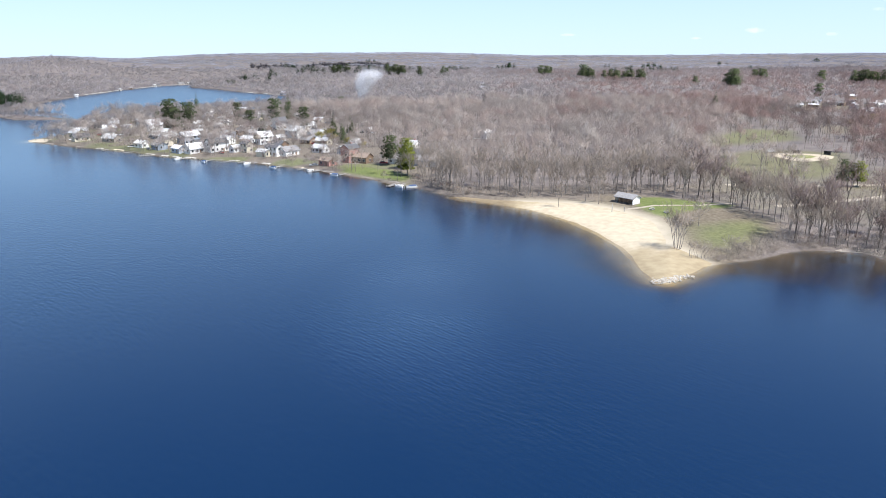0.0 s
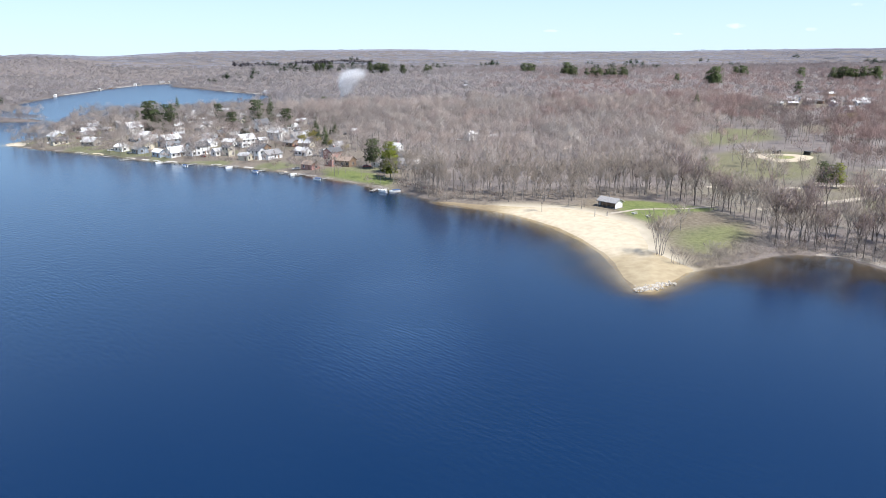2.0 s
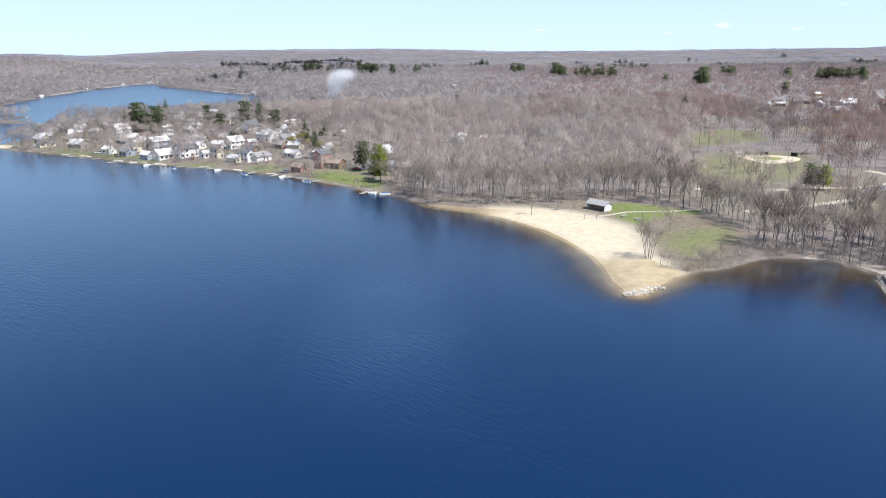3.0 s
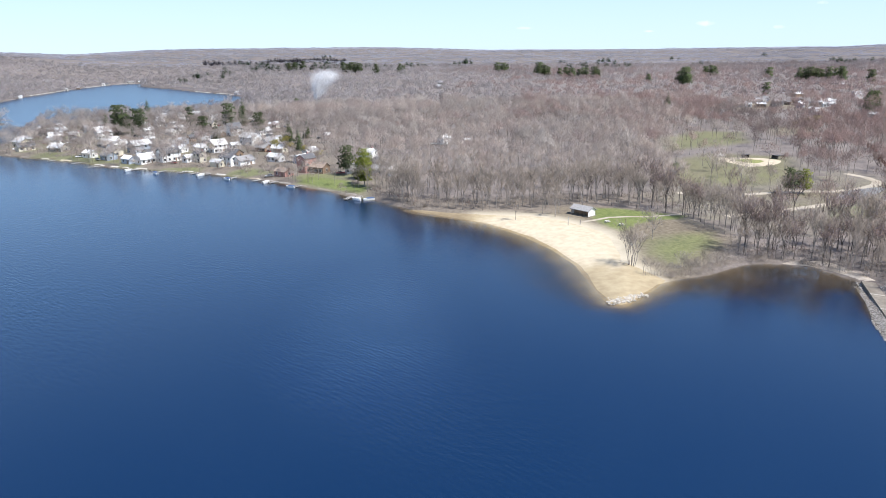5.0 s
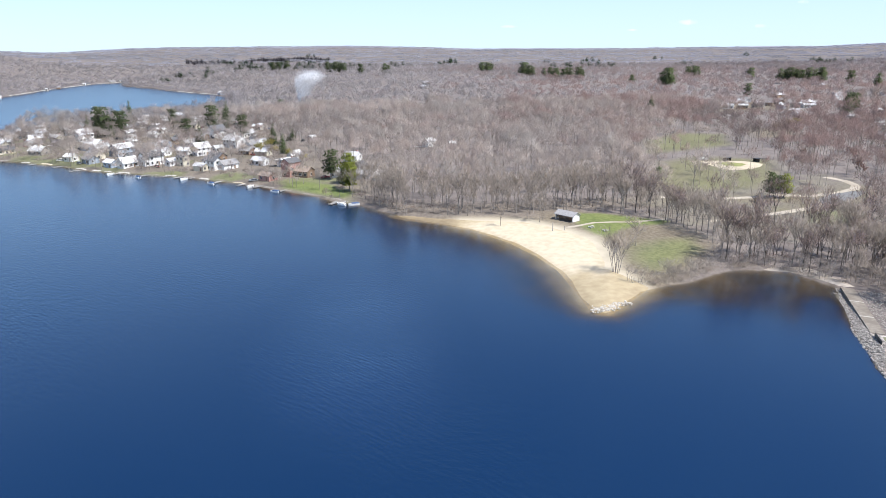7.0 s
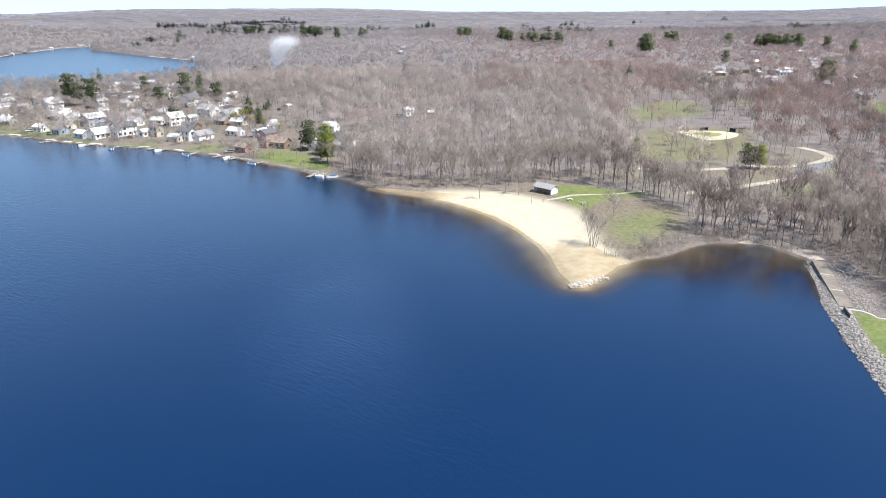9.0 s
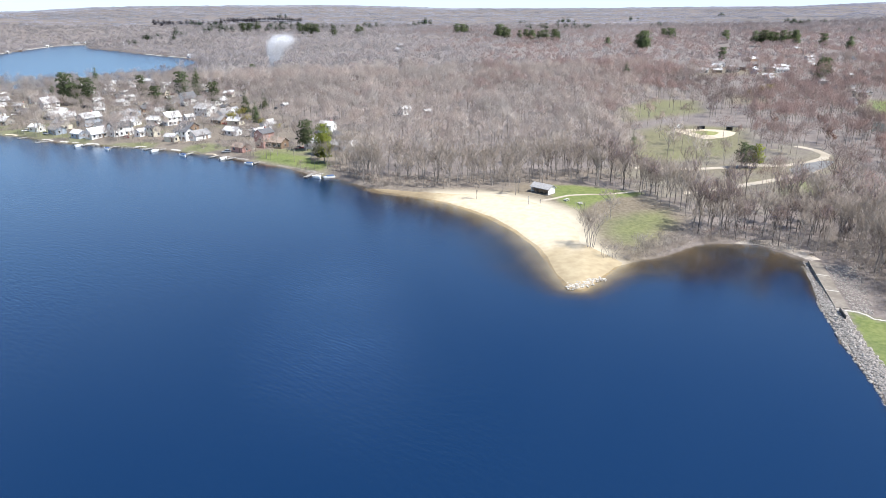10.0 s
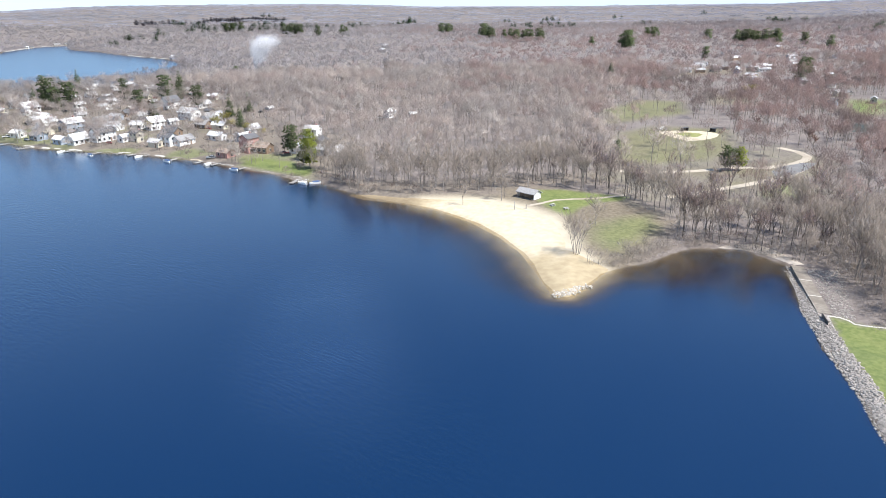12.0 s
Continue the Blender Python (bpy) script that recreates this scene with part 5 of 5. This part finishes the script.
# ---------------------------------------------------------------- houses
WALLS = [(WHITE, "white"), (TAUPE, "taupe"), (CREAM, "cream"), (WHITE, "white"), (BLUEGREY, "blue-grey"), (TAUPE, "taupe"), (BROWN, "brown")]
ROOFS = [(PALE_ROOF, "pale grey"), (GREY_ROOF, "grey"), (PALE_ROOF, "pale grey"), (DARK_ROOF, "charcoal"), (PALE_ROOF, "pale grey")]
plots = " ".join([
    "-213,560,12 -305,750,11 -275,668,11 -238,600,10 -245,647,11 -227,694,13 -183,570,8 -168,579,9 -198,645,9 -182,699,14 -171,606,8",
    "-122,487,9 -110,480,10 -146,527,8 -118,441,7 -111,439,7 -143,441,10 -153,443,8 -131,446,12 -174,476,12 -182,508,9 -91,424,9 -83,425,11",
    "-97,422,7 -121,579,13 -112,592,8 -98,575,13 -96,517,14 -78,498,14 -139,651,12 -161,486,13 -66,434,9 -48,451,8 -76,500,7 -45,538,6"])
for k, (x, y, w) in enumerate(poly(plots)):
    wm, wn_ = WALLS[(0, 3, 0, 2, 3, 0, 4)[(k * 5 + k // 3) % 7]]
    rm, rn = ROOFS[(k * 3 + k // 4) % 5]
    tall = k % 3 == 0
    house(x, y, w, w * 0.62, 5.2 if tall else 2.9, w * (0.2 if k % 4 else 0.3), (-35 if k % 2 else 52) + rng.uniform(-9, 9), wm, rm,
          f"{wn_} {'two-storey' if tall else 'low'} house with a {rn} gable roof", k % 5 == 0, k)
extra = [(-44, 396, 8, 6.5, 7.6, 1.8, 50, ROSE, DARK_ROOF, "tall red three-storey house with white windows by the lake"),
         (-55, 388, 8, 6, 2.6, 1.5, -40, ROSE, TAN_ROOF, "low reddish boathouse with a tan roof at the shore"),
         (-37, 393, 9, 6.5, 3.2, 2.0, -30, BROWN, TAN_ROOF, "brown lakeside cottage with a tan roof"),
         (-18.8, 388, 6.5, 5.5, 3.0, 1.8, 50, WHITE, PALE_ROOF, "small white cottage behind the lakeside lawn"),
         (-12, 430, 8.5, 6.5, 4.8, 1.9, -30, WHITE, PALE_ROOF, "white house with a pale roof among trees"),
         (-4.6, 379, 8, 6.5, 3.2, 2.0, -35, BLUEGREY, GREY_ROOF, "blue-grey cottage at the edge of the woods"),
         (1.5, 377, 6, 5, 3.0, 1.8, 50, WHITE, PALE_ROOF, "small white cottage at the edge of the woods"),
         (37.4, 494, 7, 5.5, 4.2, 1.8, 40, WHITE, PALE_ROOF, "white house standing alone in the woods"),
         (52.7, 490, 4, 3.5, 2.6, 1.2, 10, WHITE, PALE_ROOF, "small white shed in the woods"),
         (-287, 602, 11, 7, 3.0, 1.8, -60, WHITE, PALE_ROOF, "long white house near the point"),
         (-288, 628, 10, 7, 3.0, 1.8, -50, CREAM, PALE_ROOF, "cream house near the point"),
         (-236, 535, 8, 6, 3.0, 1.7, 30, WHITE, GREY_ROOF, "white cottage set back from the shore"),
         (-228, 551, 8, 6, 4.8, 1.7, -30, CREAM, PALE_ROOF, "cream two-storey house set back from the shore"),
         (-186, 470, 7, 5.5, 3.0, 1.6, -30, WHITE, PALE_ROOF, "small white cottage on the shore")]
for k, e in enumerate(extra):
    house(*e, chimney=k % 4 == 0, seed=100 + k)
X, Y, g = scatter(-310, 10, 340, 745, 21, 91)
ok = (sdist(X, Y, VILLAGE) < -6) & (shore(X, Y) > 14) & (g.random(X.size) < 0.75)
taken = [tuple(p[:2]) for p in poly(plots)] + [e[:2] for e in extra]
for k, (x, y) in enumerate(zip(X[ok], Y[ok])):
    if min((x - a) ** 2 + (y - b) ** 2 for a, b in taken) < 150:
        continue
    wm, wn_ = WALLS[(k * 3) % 7]
    rm, rn = ROOFS[(k * 2) % 5]
    w = g.uniform(6, 11)
    house(x, y, w, w * 0.66, 2.8, w * 0.22, (-35 if k % 2 else 52) + rng.uniform(-12, 12), wm, rm, f"small {wn_} house with a {rn} roof among bare trees", False, 400 + k)
    taken.append((x, y))


def car(paint):
    ob = new("car")
    bm = bmesh.new()
    box_bm(bm, -0.88, 0.88, -2.2, 2.2, 0.35, 0.85, 0.1)
    me = bpy.data.meshes.new("body")
    bm.to_mesh(me)
    bm.free()
    part("body", me, paint, ob)
    v = [(-0.8, -1.9, 0.85), (0.8, -1.9, 0.85), (0.8, 1.0, 0.85), (-0.8, 1.0, 0.85), (-0.62, -1.4, 1.42), (0.62, -1.4, 1.42), (0.62, 0.3, 1.42), (-0.62, 0.3, 1.42)]
    me = bpy.data.meshes.new("cabin")
    me.from_pydata(v, [], [(0, 1, 5, 4), (1, 2, 6, 5), (2, 3, 7, 6), (3, 0, 4, 7)])
    part("cabin", me, PANE, ob)
    part("roof", box("roof", -0.62, 0.62, -1.4, 0.3, 1.42, 1.48, 0.02), paint, ob)
    for sx in (-1, 1):
        for sy in (-1.35, 1.35):
            v, f = tube((sx * 0.7, sy, 0.33), (sx * 0.9, sy, 0.33), 0.33, 0.33, 10)
            part("wheel", tri_mesh("wheel", v, f), STEEL, ob)
    return ob


PAINTS = [(HULL, "white"), (mottled("silver_paint", (0.45, 0.46, 0.47), (0.5, 0.51, 0.52), 1, 0.3, metal=0.5), "silver"), (CANVAS, "blue"), (STEEL, "black"),
          (mottled("red_paint", (0.30, 0.03, 0.03), (0.35, 0.05, 0.04), 1, 0.35), "red")]
models = []
for paint, word in PAINTS:
    c = tagged(car(paint), f"parked {word} car beside a house", "car", "parked cars")
    models.append(c)
lots = [(a + g.uniform(6, 9) * (1 if k % 2 else -1), b + g.uniform(-5, 5)) for k, (a, b) in enumerate(taken) if k % 2 == 0 or b > 500]
for k, (x, y) in enumerate(lots):
    m = pose(x, y, float(height(x, y)) + 0.02, 0, 0, rng.uniform(0, 360))
    if k < len(models):
        models[k].matrix_world = m
    else:
        copy_thing(models[(k * 3) % 5], m)
town = poly("340,702,9 358,708,11 372,704,9 380,735,12 391,708,12 400,728,9 407,694,12 418,712,10 350,725,10 428,735,11 394,648,11 201,549,7 418,600,6 406,573,7 418,568,7 542,805,10 491,842,14 376,505,8 379,470,8 207,761,5 "
            "349,715,9 365,716,7 396,749,10 410,722,8 428,705,8 439,715,9 465,726,9 562,835,11 424,612,8 517,883,10 686,928,12 705,1038,12 423,577,7 380,500,8 346,470,8 497,705,9 "
            "384,630,7 505,740,9 540,770,9 600,900,11 470,640,8 450,590,8 520,690,9 610,820,10 350,560,7 640,980,11 77,1090,16 87,1180,14 404,763,14 520,906,20 440,700,12 455,730,14 470,690,10")
for k, (x, y, w) in enumerate(town):
    wm, wn_ = WALLS[(k * 3) % 7]
    rm, rn = ROOFS[(k * 2) % 5]
    house(x, y, w, max(4, w * 0.5), 3.4, max(1.0, w * 0.14), 15 * k - 40, wm, rm, f"distant {wn_} building with a {rn} roof among bare trees", False, 200 + k, "distant houses")
for k, (x, y, w) in enumerate(poly("-604,1583,14 -578,1672,26 -565,1690,18 -449,1560,16 -239,1172,26 -588,1372,12 -594,1435,14 -562,1152,10 -602,1598,16 -460,1596,14")):
    house(x, y, w * 0.5, w * 0.3, 2.6, w * 0.1, 30 * k, WALLS[k % 7][0], ROOFS[k % 5][0], "distant pale house on the far lake shore", False, 300 + k, "far shore houses")


# ---------------------------------------------------------------- docks and boats
def dock(x, y, turn, ln, wd=1.6, label="weathered grey wooden dock over the water"):
    ob = new("dock")
    ob.matrix_world = pose(x, y, 0.0, 0, 0, turn)
    n = max(3, int(ln / 1.2))
    for k in range(n):
        part("plank", box("plank", -wd / 2, wd / 2, -ln * (k + 0.97) / n, -ln * k / n, 0.42, 0.5), PLANK, ob)
    for s in (-1, 1):
        part("beam", box("beam", s * wd / 2 - 0.08, s * wd / 2 + 0.08, -ln, 1.0, 0.28, 0.415), PLANK, ob)
        for q in (0.35, 0.95):
            part("post", box("post", s * wd / 2 - 0.09 + s * 0.1, s * wd / 2 + 0.09 + s * 0.1, -ln * q - 0.1, -ln * q + 0.1, -1.6, 0.9), PLANK, ob)
    tagged(ob, label, "dock", "village docks")


def boat(x, y, turn, ln, cover):
    ob = new("boat")
    ob.matrix_world = pose(x, y, 0.0, 0, 0, turn)
    bm = bmesh.new()
    rows = []
    for u, wf, zf in ((-0.5, 0.8, 0.0), (-0.2, 1.0, 0.0), (0.15, 0.95, 0.03), (0.38, 0.55, 0.12), (0.5, 0.04, 0.25)):
        wd = ln * 0.19 * wf
        rows.append([bm.verts.new((a * wd, u * ln, z)) for a, z in ((-1, 0.7 + zf), (-0.8, -0.15 + zf), (0.8, -0.15 + zf), (1, 0.7 + zf))])
    for a, b in zip(rows, rows[1:]):
        for k in range(3):
            bm.faces.new((a[k], b[k], b[k + 1], a[k + 1]))
        bm.faces.new((a[3], b[3], b[0], a[0]))
    bm.faces.new(rows[0])
    bm.faces.new(rows[-1][::-1])
    bmesh.ops.recalc_face_normals(bm, faces=bm.faces)
    me = bpy.data.meshes.new("hull")
    bm.to_mesh(me)
    bm.free()
    part("hull", me, HULL, ob)
    part("cover", box("cover", -ln * 0.15, ln * 0.15, -ln * 0.42, ln * 0.2, 0.72, 1.15, 0.15), cover, ob, "boat cover")
    part("motor", box("motor", -0.2, 0.2, -ln * 0.5 - 0.4, -ln * 0.5, 0.1, 1.0, 0.06), STEEL, ob)
    tagged(ob, "small covered motorboat moored at a dock", "boat", "moored boats")


for k, (x, y, ln) in enumerate(poly("-12,333,7 -16.5,333,9 -43,363,9 -56,376,10 -66,382,8 -80,391,9 -97,404,8 -104,408,9 -124,417,8 -142,425,8 -168,439,9 -186,454,8 -112,413,7 -206,466,7")):
    dock(x, y, -36 + rng.uniform(-16, 16), ln * rng.uniform(0.5, 0.8), 1.3 + 0.4 * (k % 2))
for k, (x, y, a) in enumerate(poly("-14.5,326.5,50 -48,360,60 -62,374,-30 -84,386,50 -101,400,-36 -128,410,40 -146,421,-30 -9,326,110")):
    boat(x, y, a, 5.2, CANVAS if k % 2 else HULL)
# pale stone edging along the village shore
line = poly("-14,333 -28,348.5 -47,366.5 -65,382.5 -85,397.5 -106,411.5 -126,419.5 -147,429.5 -165,438.5 -192,460.5 -224,478.5 -257,498.5 -280,513.5")
for a, b in zip(line, line[1:]):
    for q in range(2):
        u0, u1 = 0.5 * q + rng.uniform(0, 0.15), 0.5 * q + rng.uniform(0.3, 0.5)
        p0, p1 = a + (b - a) * u0, a + (b - a) * u1
        mid = (p0 + p1) / 2 + np.array([rng.uniform(0, 1), rng.uniform(0, 1)])
        sheet("shore_wall", ribbon_poly([p0, mid, p1], rng.uniform(0.7, 1.8)), 0.5, rng.uniform(0.15, 0.4), rng.choice([KERB, CONCRETE, STONES, SAND]),
              "low pale stone edging along the village shore", "shore edging")
for text in ("-242,1172 -262,1197 -285,1226", "-300,1243 -318,1266 -336,1289", "-575,1208 -586,1320 -594,1400", "-598,1470 -602,1550 -606,1625", "-600,1645 -582,1668 -562,1690"):
    sheet("far_shore_wall", ribbon_poly(poly(text), 3.0), 1.5, 0.35, KERB, "pale stone edging along the far lake shore", "shore edging")
sheet("sand_spit", poly("-268,508 -282,513 -297,521 -296,526 -284,528 -270,520"), 1.5, 0.2, SAND, "pale sandy spit at the end of the point", "beach")

# ---------------------------------------------------------------- dam
walk_out = poly("130.6,195.6 133.2,193.4 119.2,162.3 116.3,163.6")
top = 1.08
walkway = new("walkway")
tagged(walkway, "grey-tan concrete walkway along the dam", "walkway", kind="structure")
for k in range(3):
    a0, a1 = k / 3 + 0.004, (k + 1) / 3 - 0.004
    q = [walk_out[0] + (walk_out[3] - walk_out[0]) * a0, walk_out[1] + (walk_out[2] - walk_out[1]) * a0,
         walk_out[1] + (walk_out[2] - walk_out[1]) * a1, walk_out[0] + (walk_out[3] - walk_out[0]) * a1]
    me = bpy.data.meshes.new("slab")
    me.from_pydata([(*p, -1.0) for p in q] + [(*p, top) for p in q], [], [(4, 7, 6, 5), (0, 1, 5, 4), (1, 2, 6, 5), (2, 3, 7, 6), (3, 0, 4, 7)])
    part("slab", me, CONCRETE, walkway)
for k in (1, 2):
    a0, a1 = k / 3 - 0.006, k / 3 + 0.006
    q = [walk_out[0] + (walk_out[3] - walk_out[0]) * a0, walk_out[1] + (walk_out[2] - walk_out[1]) * a0,
         walk_out[1] + (walk_out[2] - walk_out[1]) * a1, walk_out[0] + (walk_out[3] - walk_out[0]) * a1]
    me = bpy.data.meshes.new("joint")
    me.from_pydata([(*p, 0.5) for p in q] + [(*p, top + 0.015) for p in q], [], [(4, 7, 6, 5), (0, 1, 5, 4), (1, 2, 6, 5), (2, 3, 7, 6), (3, 0, 4, 7)])
    part("joint", me, KERB, walkway, "pale concrete joint")
sheet("apron", poly("119,215.5 126,212.6 129.6,206.5 131.2,200 131.6,196 134.8,195.3 135,202 134.2,208.5 132,214.5 124,217.5"), 0.6, 0.10, mottled("dusty_gravel", (0.36, 0.31, 0.26), (0.48, 0.43, 0.37), 1.2, 0.95, 0.02, 4, (0.30, 0.26, 0.21)), "pale sandy apron where the dam meets the bank", "apron")
sheet("kerb", ribbon_poly(poly("114.8,160.6 116.2,161.9 118,161.9 120,160.6 121,158.5 120.9,156.6 123,155.2 126.6,153.6 131,151.5"), 0.6), 0.3, 0.22, KERB, "pale curved concrete kerb beside the dam lawn", "kerb")


def railing():
    ob = new("railing")
    a, b = Vector((115.9, 161.6, 0)), Vector((113.9, 156.8, 0))
    a.z, b.z = float(height(a.x, a.y)), float(height(b.x, b.y))
    for k in range(5):
        p = a.lerp(b, k / 4)
        v, f = tube(p - Vector((0, 0, 0.3)), p + Vector((0, 0, 1.05)), 0.07, 0.07, 6)
        part("post", tri_mesh("post", v, f), STEEL, ob)
    for z in (0.35, 0.7, 1.05):
        v, f = tube(a + Vector((0, 0, z)), b + Vector((0, 0, z)), 0.06, 0.06, 6)
        part("rail", tri_mesh("rail", v, f), STEEL, ob)
    part("gate_plate", tri_mesh("gate_plate", [a + Vector((-0.1, 0, 0.1)), b + Vector((-0.1, 0, 0.1)), b + Vector((-0.1, 0, 0.95)), a + Vector((-0.1, 0, 0.95)),
                                               a + Vector((0.1, 0, 0.1)), b + Vector((0.1, 0, 0.1)), b + Vector((0.1, 0, 0.95)), a + Vector((0.1, 0, 0.95))],
                                [(0, 1, 2, 3), (7, 6, 5, 4), (3, 2, 6, 7), (0, 4, 5, 1), (0, 3, 7, 4), (1, 5, 6, 2)]), STEEL, ob)
    tagged(ob, "dark steel outlet railing on the dam", "railing")


railing()


# ---------------------------------------------------------------- smoke and clouds
def puff_cloud(name, centre, lumps, count, size, mat, label, category, seed):
    """A drift of fine particles, thinning towards its edges."""
    g = np.random.default_rng(seed)
    pts = []
    for cx, cy, cz, rx, ry, rz, share in lumps:
        k = int(count * share)
        p = g.normal(0, 0.5, (k, 3)) * np.array([rx, ry, rz]) + np.array([cx, cy, cz])
        pts.append(p)
    p = np.concatenate(pts) + np.array(centre)
    tri = g.normal(0, size, (len(p), 3, 3))
    v = (p[:, None, :] + tri).reshape(-1, 3)
    f = np.arange(len(v)).reshape(-1, 3)
    return tagged(new(name, tri_mesh(name, v, f, mat)), label, category, kind="stuff")


puff_cloud("smoke_plume", (-84, 860, 8), [(0, 0, 1, 2, 2, 6, 0.05), (1, 0, 9, 3.5, 4, 8, 0.15), (3, 0, 18, 7, 6, 9, 0.36), (8, 0, 26, 10, 7, 8, 0.3),
                                         (16, 0, 30, 11, 7, 6, 0.14)], 90000, 0.20, VAPOUR,
           "thin white plume of wood smoke rising above the trees", "smoke", 7)


# ---------------------------------------------------------------- stones
def rock_mesh(rr, mat=STONE):
    bm = bmesh.new()
    bmesh.ops.create_icosphere(bm, subdivisions=1, radius=0.5)
    for v in bm.verts:
        v.co = Vector((v.co.x * rr.uniform(0.8, 1.3), v.co.y * rr.uniform(0.7, 1.1), v.co.z * rr.uniform(0.5, 0.9)))
    me = bpy.data.meshes.new("rock")
    bm.to_mesh(me)
    bm.free()
    me.materials.append(mat)
    return me


ROCKS = [rock_mesh(rng) for k in range(8)]
PALE_ROCKS = [rock_mesh(rng, mottled("pale_boulders", (0.38, 0.35, 0.30), (0.56, 0.52, 0.46), 0.5, 0.9, 0.03, vary=0.25)) for k in range(1)]
PALE_ROCKS += [rock_mesh(rng, PALE_ROCKS[0].materials[0]) for k in range(5)]
pile = new("rock_pile")
tagged(pile, "pale grey boulders heaped at the tip of the beach", "rocks")
for k in range(150):
    u = rng.random()
    x, y = 57 + 11 * u ** 1.4 + rng.gauss(0, 0.7), 186.2 + 6.5 * u ** 1.6 + rng.gauss(0, 0.9) + (1.2 if u < 0.3 else 0)
    ob = part("rock", PALE_ROCKS[k % 6], None, pile)
    ob.matrix_world = pose(x, y, max(0.0, float(height(x, y))) + 0.12, rng.uniform(-30, 30), rng.uniform(-30, 30), rng.uniform(0, 360)) @ Matrix.Scale(rng.uniform(0.35, 0.8), 4)

sheet("riprap_bed", RIPRAP, 0.8, 0.06, STONES, "stony grey bed of the dam's water face", "riprap")
dam_line = poly("131,197 124,183 115,167 107,147 101,130 95,116 80,80")
RIP = []
g = np.random.default_rng(77)
seg = np.diff(dam_line, axis=0)
ln = np.hypot(seg[:, 0], seg[:, 1])
for k in range(len(seg)):
    n = int(ln[k] * (6, 18, 34, 34, 34, 34)[k])
    t_, o_ = g.random(n), g.random(n)
    side = np.array([-seg[k, 1], seg[k, 0]]) / ln[k]
    side = side if side[0] > 0 else -side
    width = (0.9, 2.6, 4.6, 4.6, 4.6, 4.6)[k]
    RIP.append(dam_line[k] + t_[:, None] * seg[k] + (o_[:, None] * width - 0.7) * side)
# stones behind the walkway
n = 700
u_, w_ = g.random(n), g.random(n)
RIP.append(np.stack([119.5 + 13.5 * u_ + 9 * w_ * (0.35 + 0.65 * u_), 161.5 + 30.5 * u_ - 3 * w_], 1))
RIP = np.concatenate(RIP)
near = (RIP[:, 1] > 118) & (RIP[:, 1] < 160) & (RIP[:, 0] < 118)
pick = np.nonzero(near)[0]
pick = pick[np.argsort(-RIP[pick, 1])][::2][:290]
riprap = tagged(new("riprap"), "grey angular stones lining the dam's water face", "riprap", kind="structure")
for i in pick:
    x, y = RIP[i]
    ob = part("rock", ROCKS[i % 8], None, riprap)
    ob.matrix_world = pose(x, y, float(height(x, y)) + 0.1, rng.uniform(-40, 40), rng.uniform(-40, 40), rng.uniform(0, 360)) @ Matrix.Scale(rng.uniform(0.4, 0.85), 4)
rest = np.setdiff1d(np.arange(len(RIP)), pick)
templates = []
for me in ROCKS:
    v = np.array([tuple(q.co) for q in me.vertices])
    templates.append((v, np.array([tuple(p.vertices) for p in me.polygons])))
stones = plant("riprap_stones", templates, RIP[rest, 0], RIP[rest, 1], g, STONES, "grey angular stones heaped along the dam", 0.3, 0.8)
stones["category"] = "riprap"
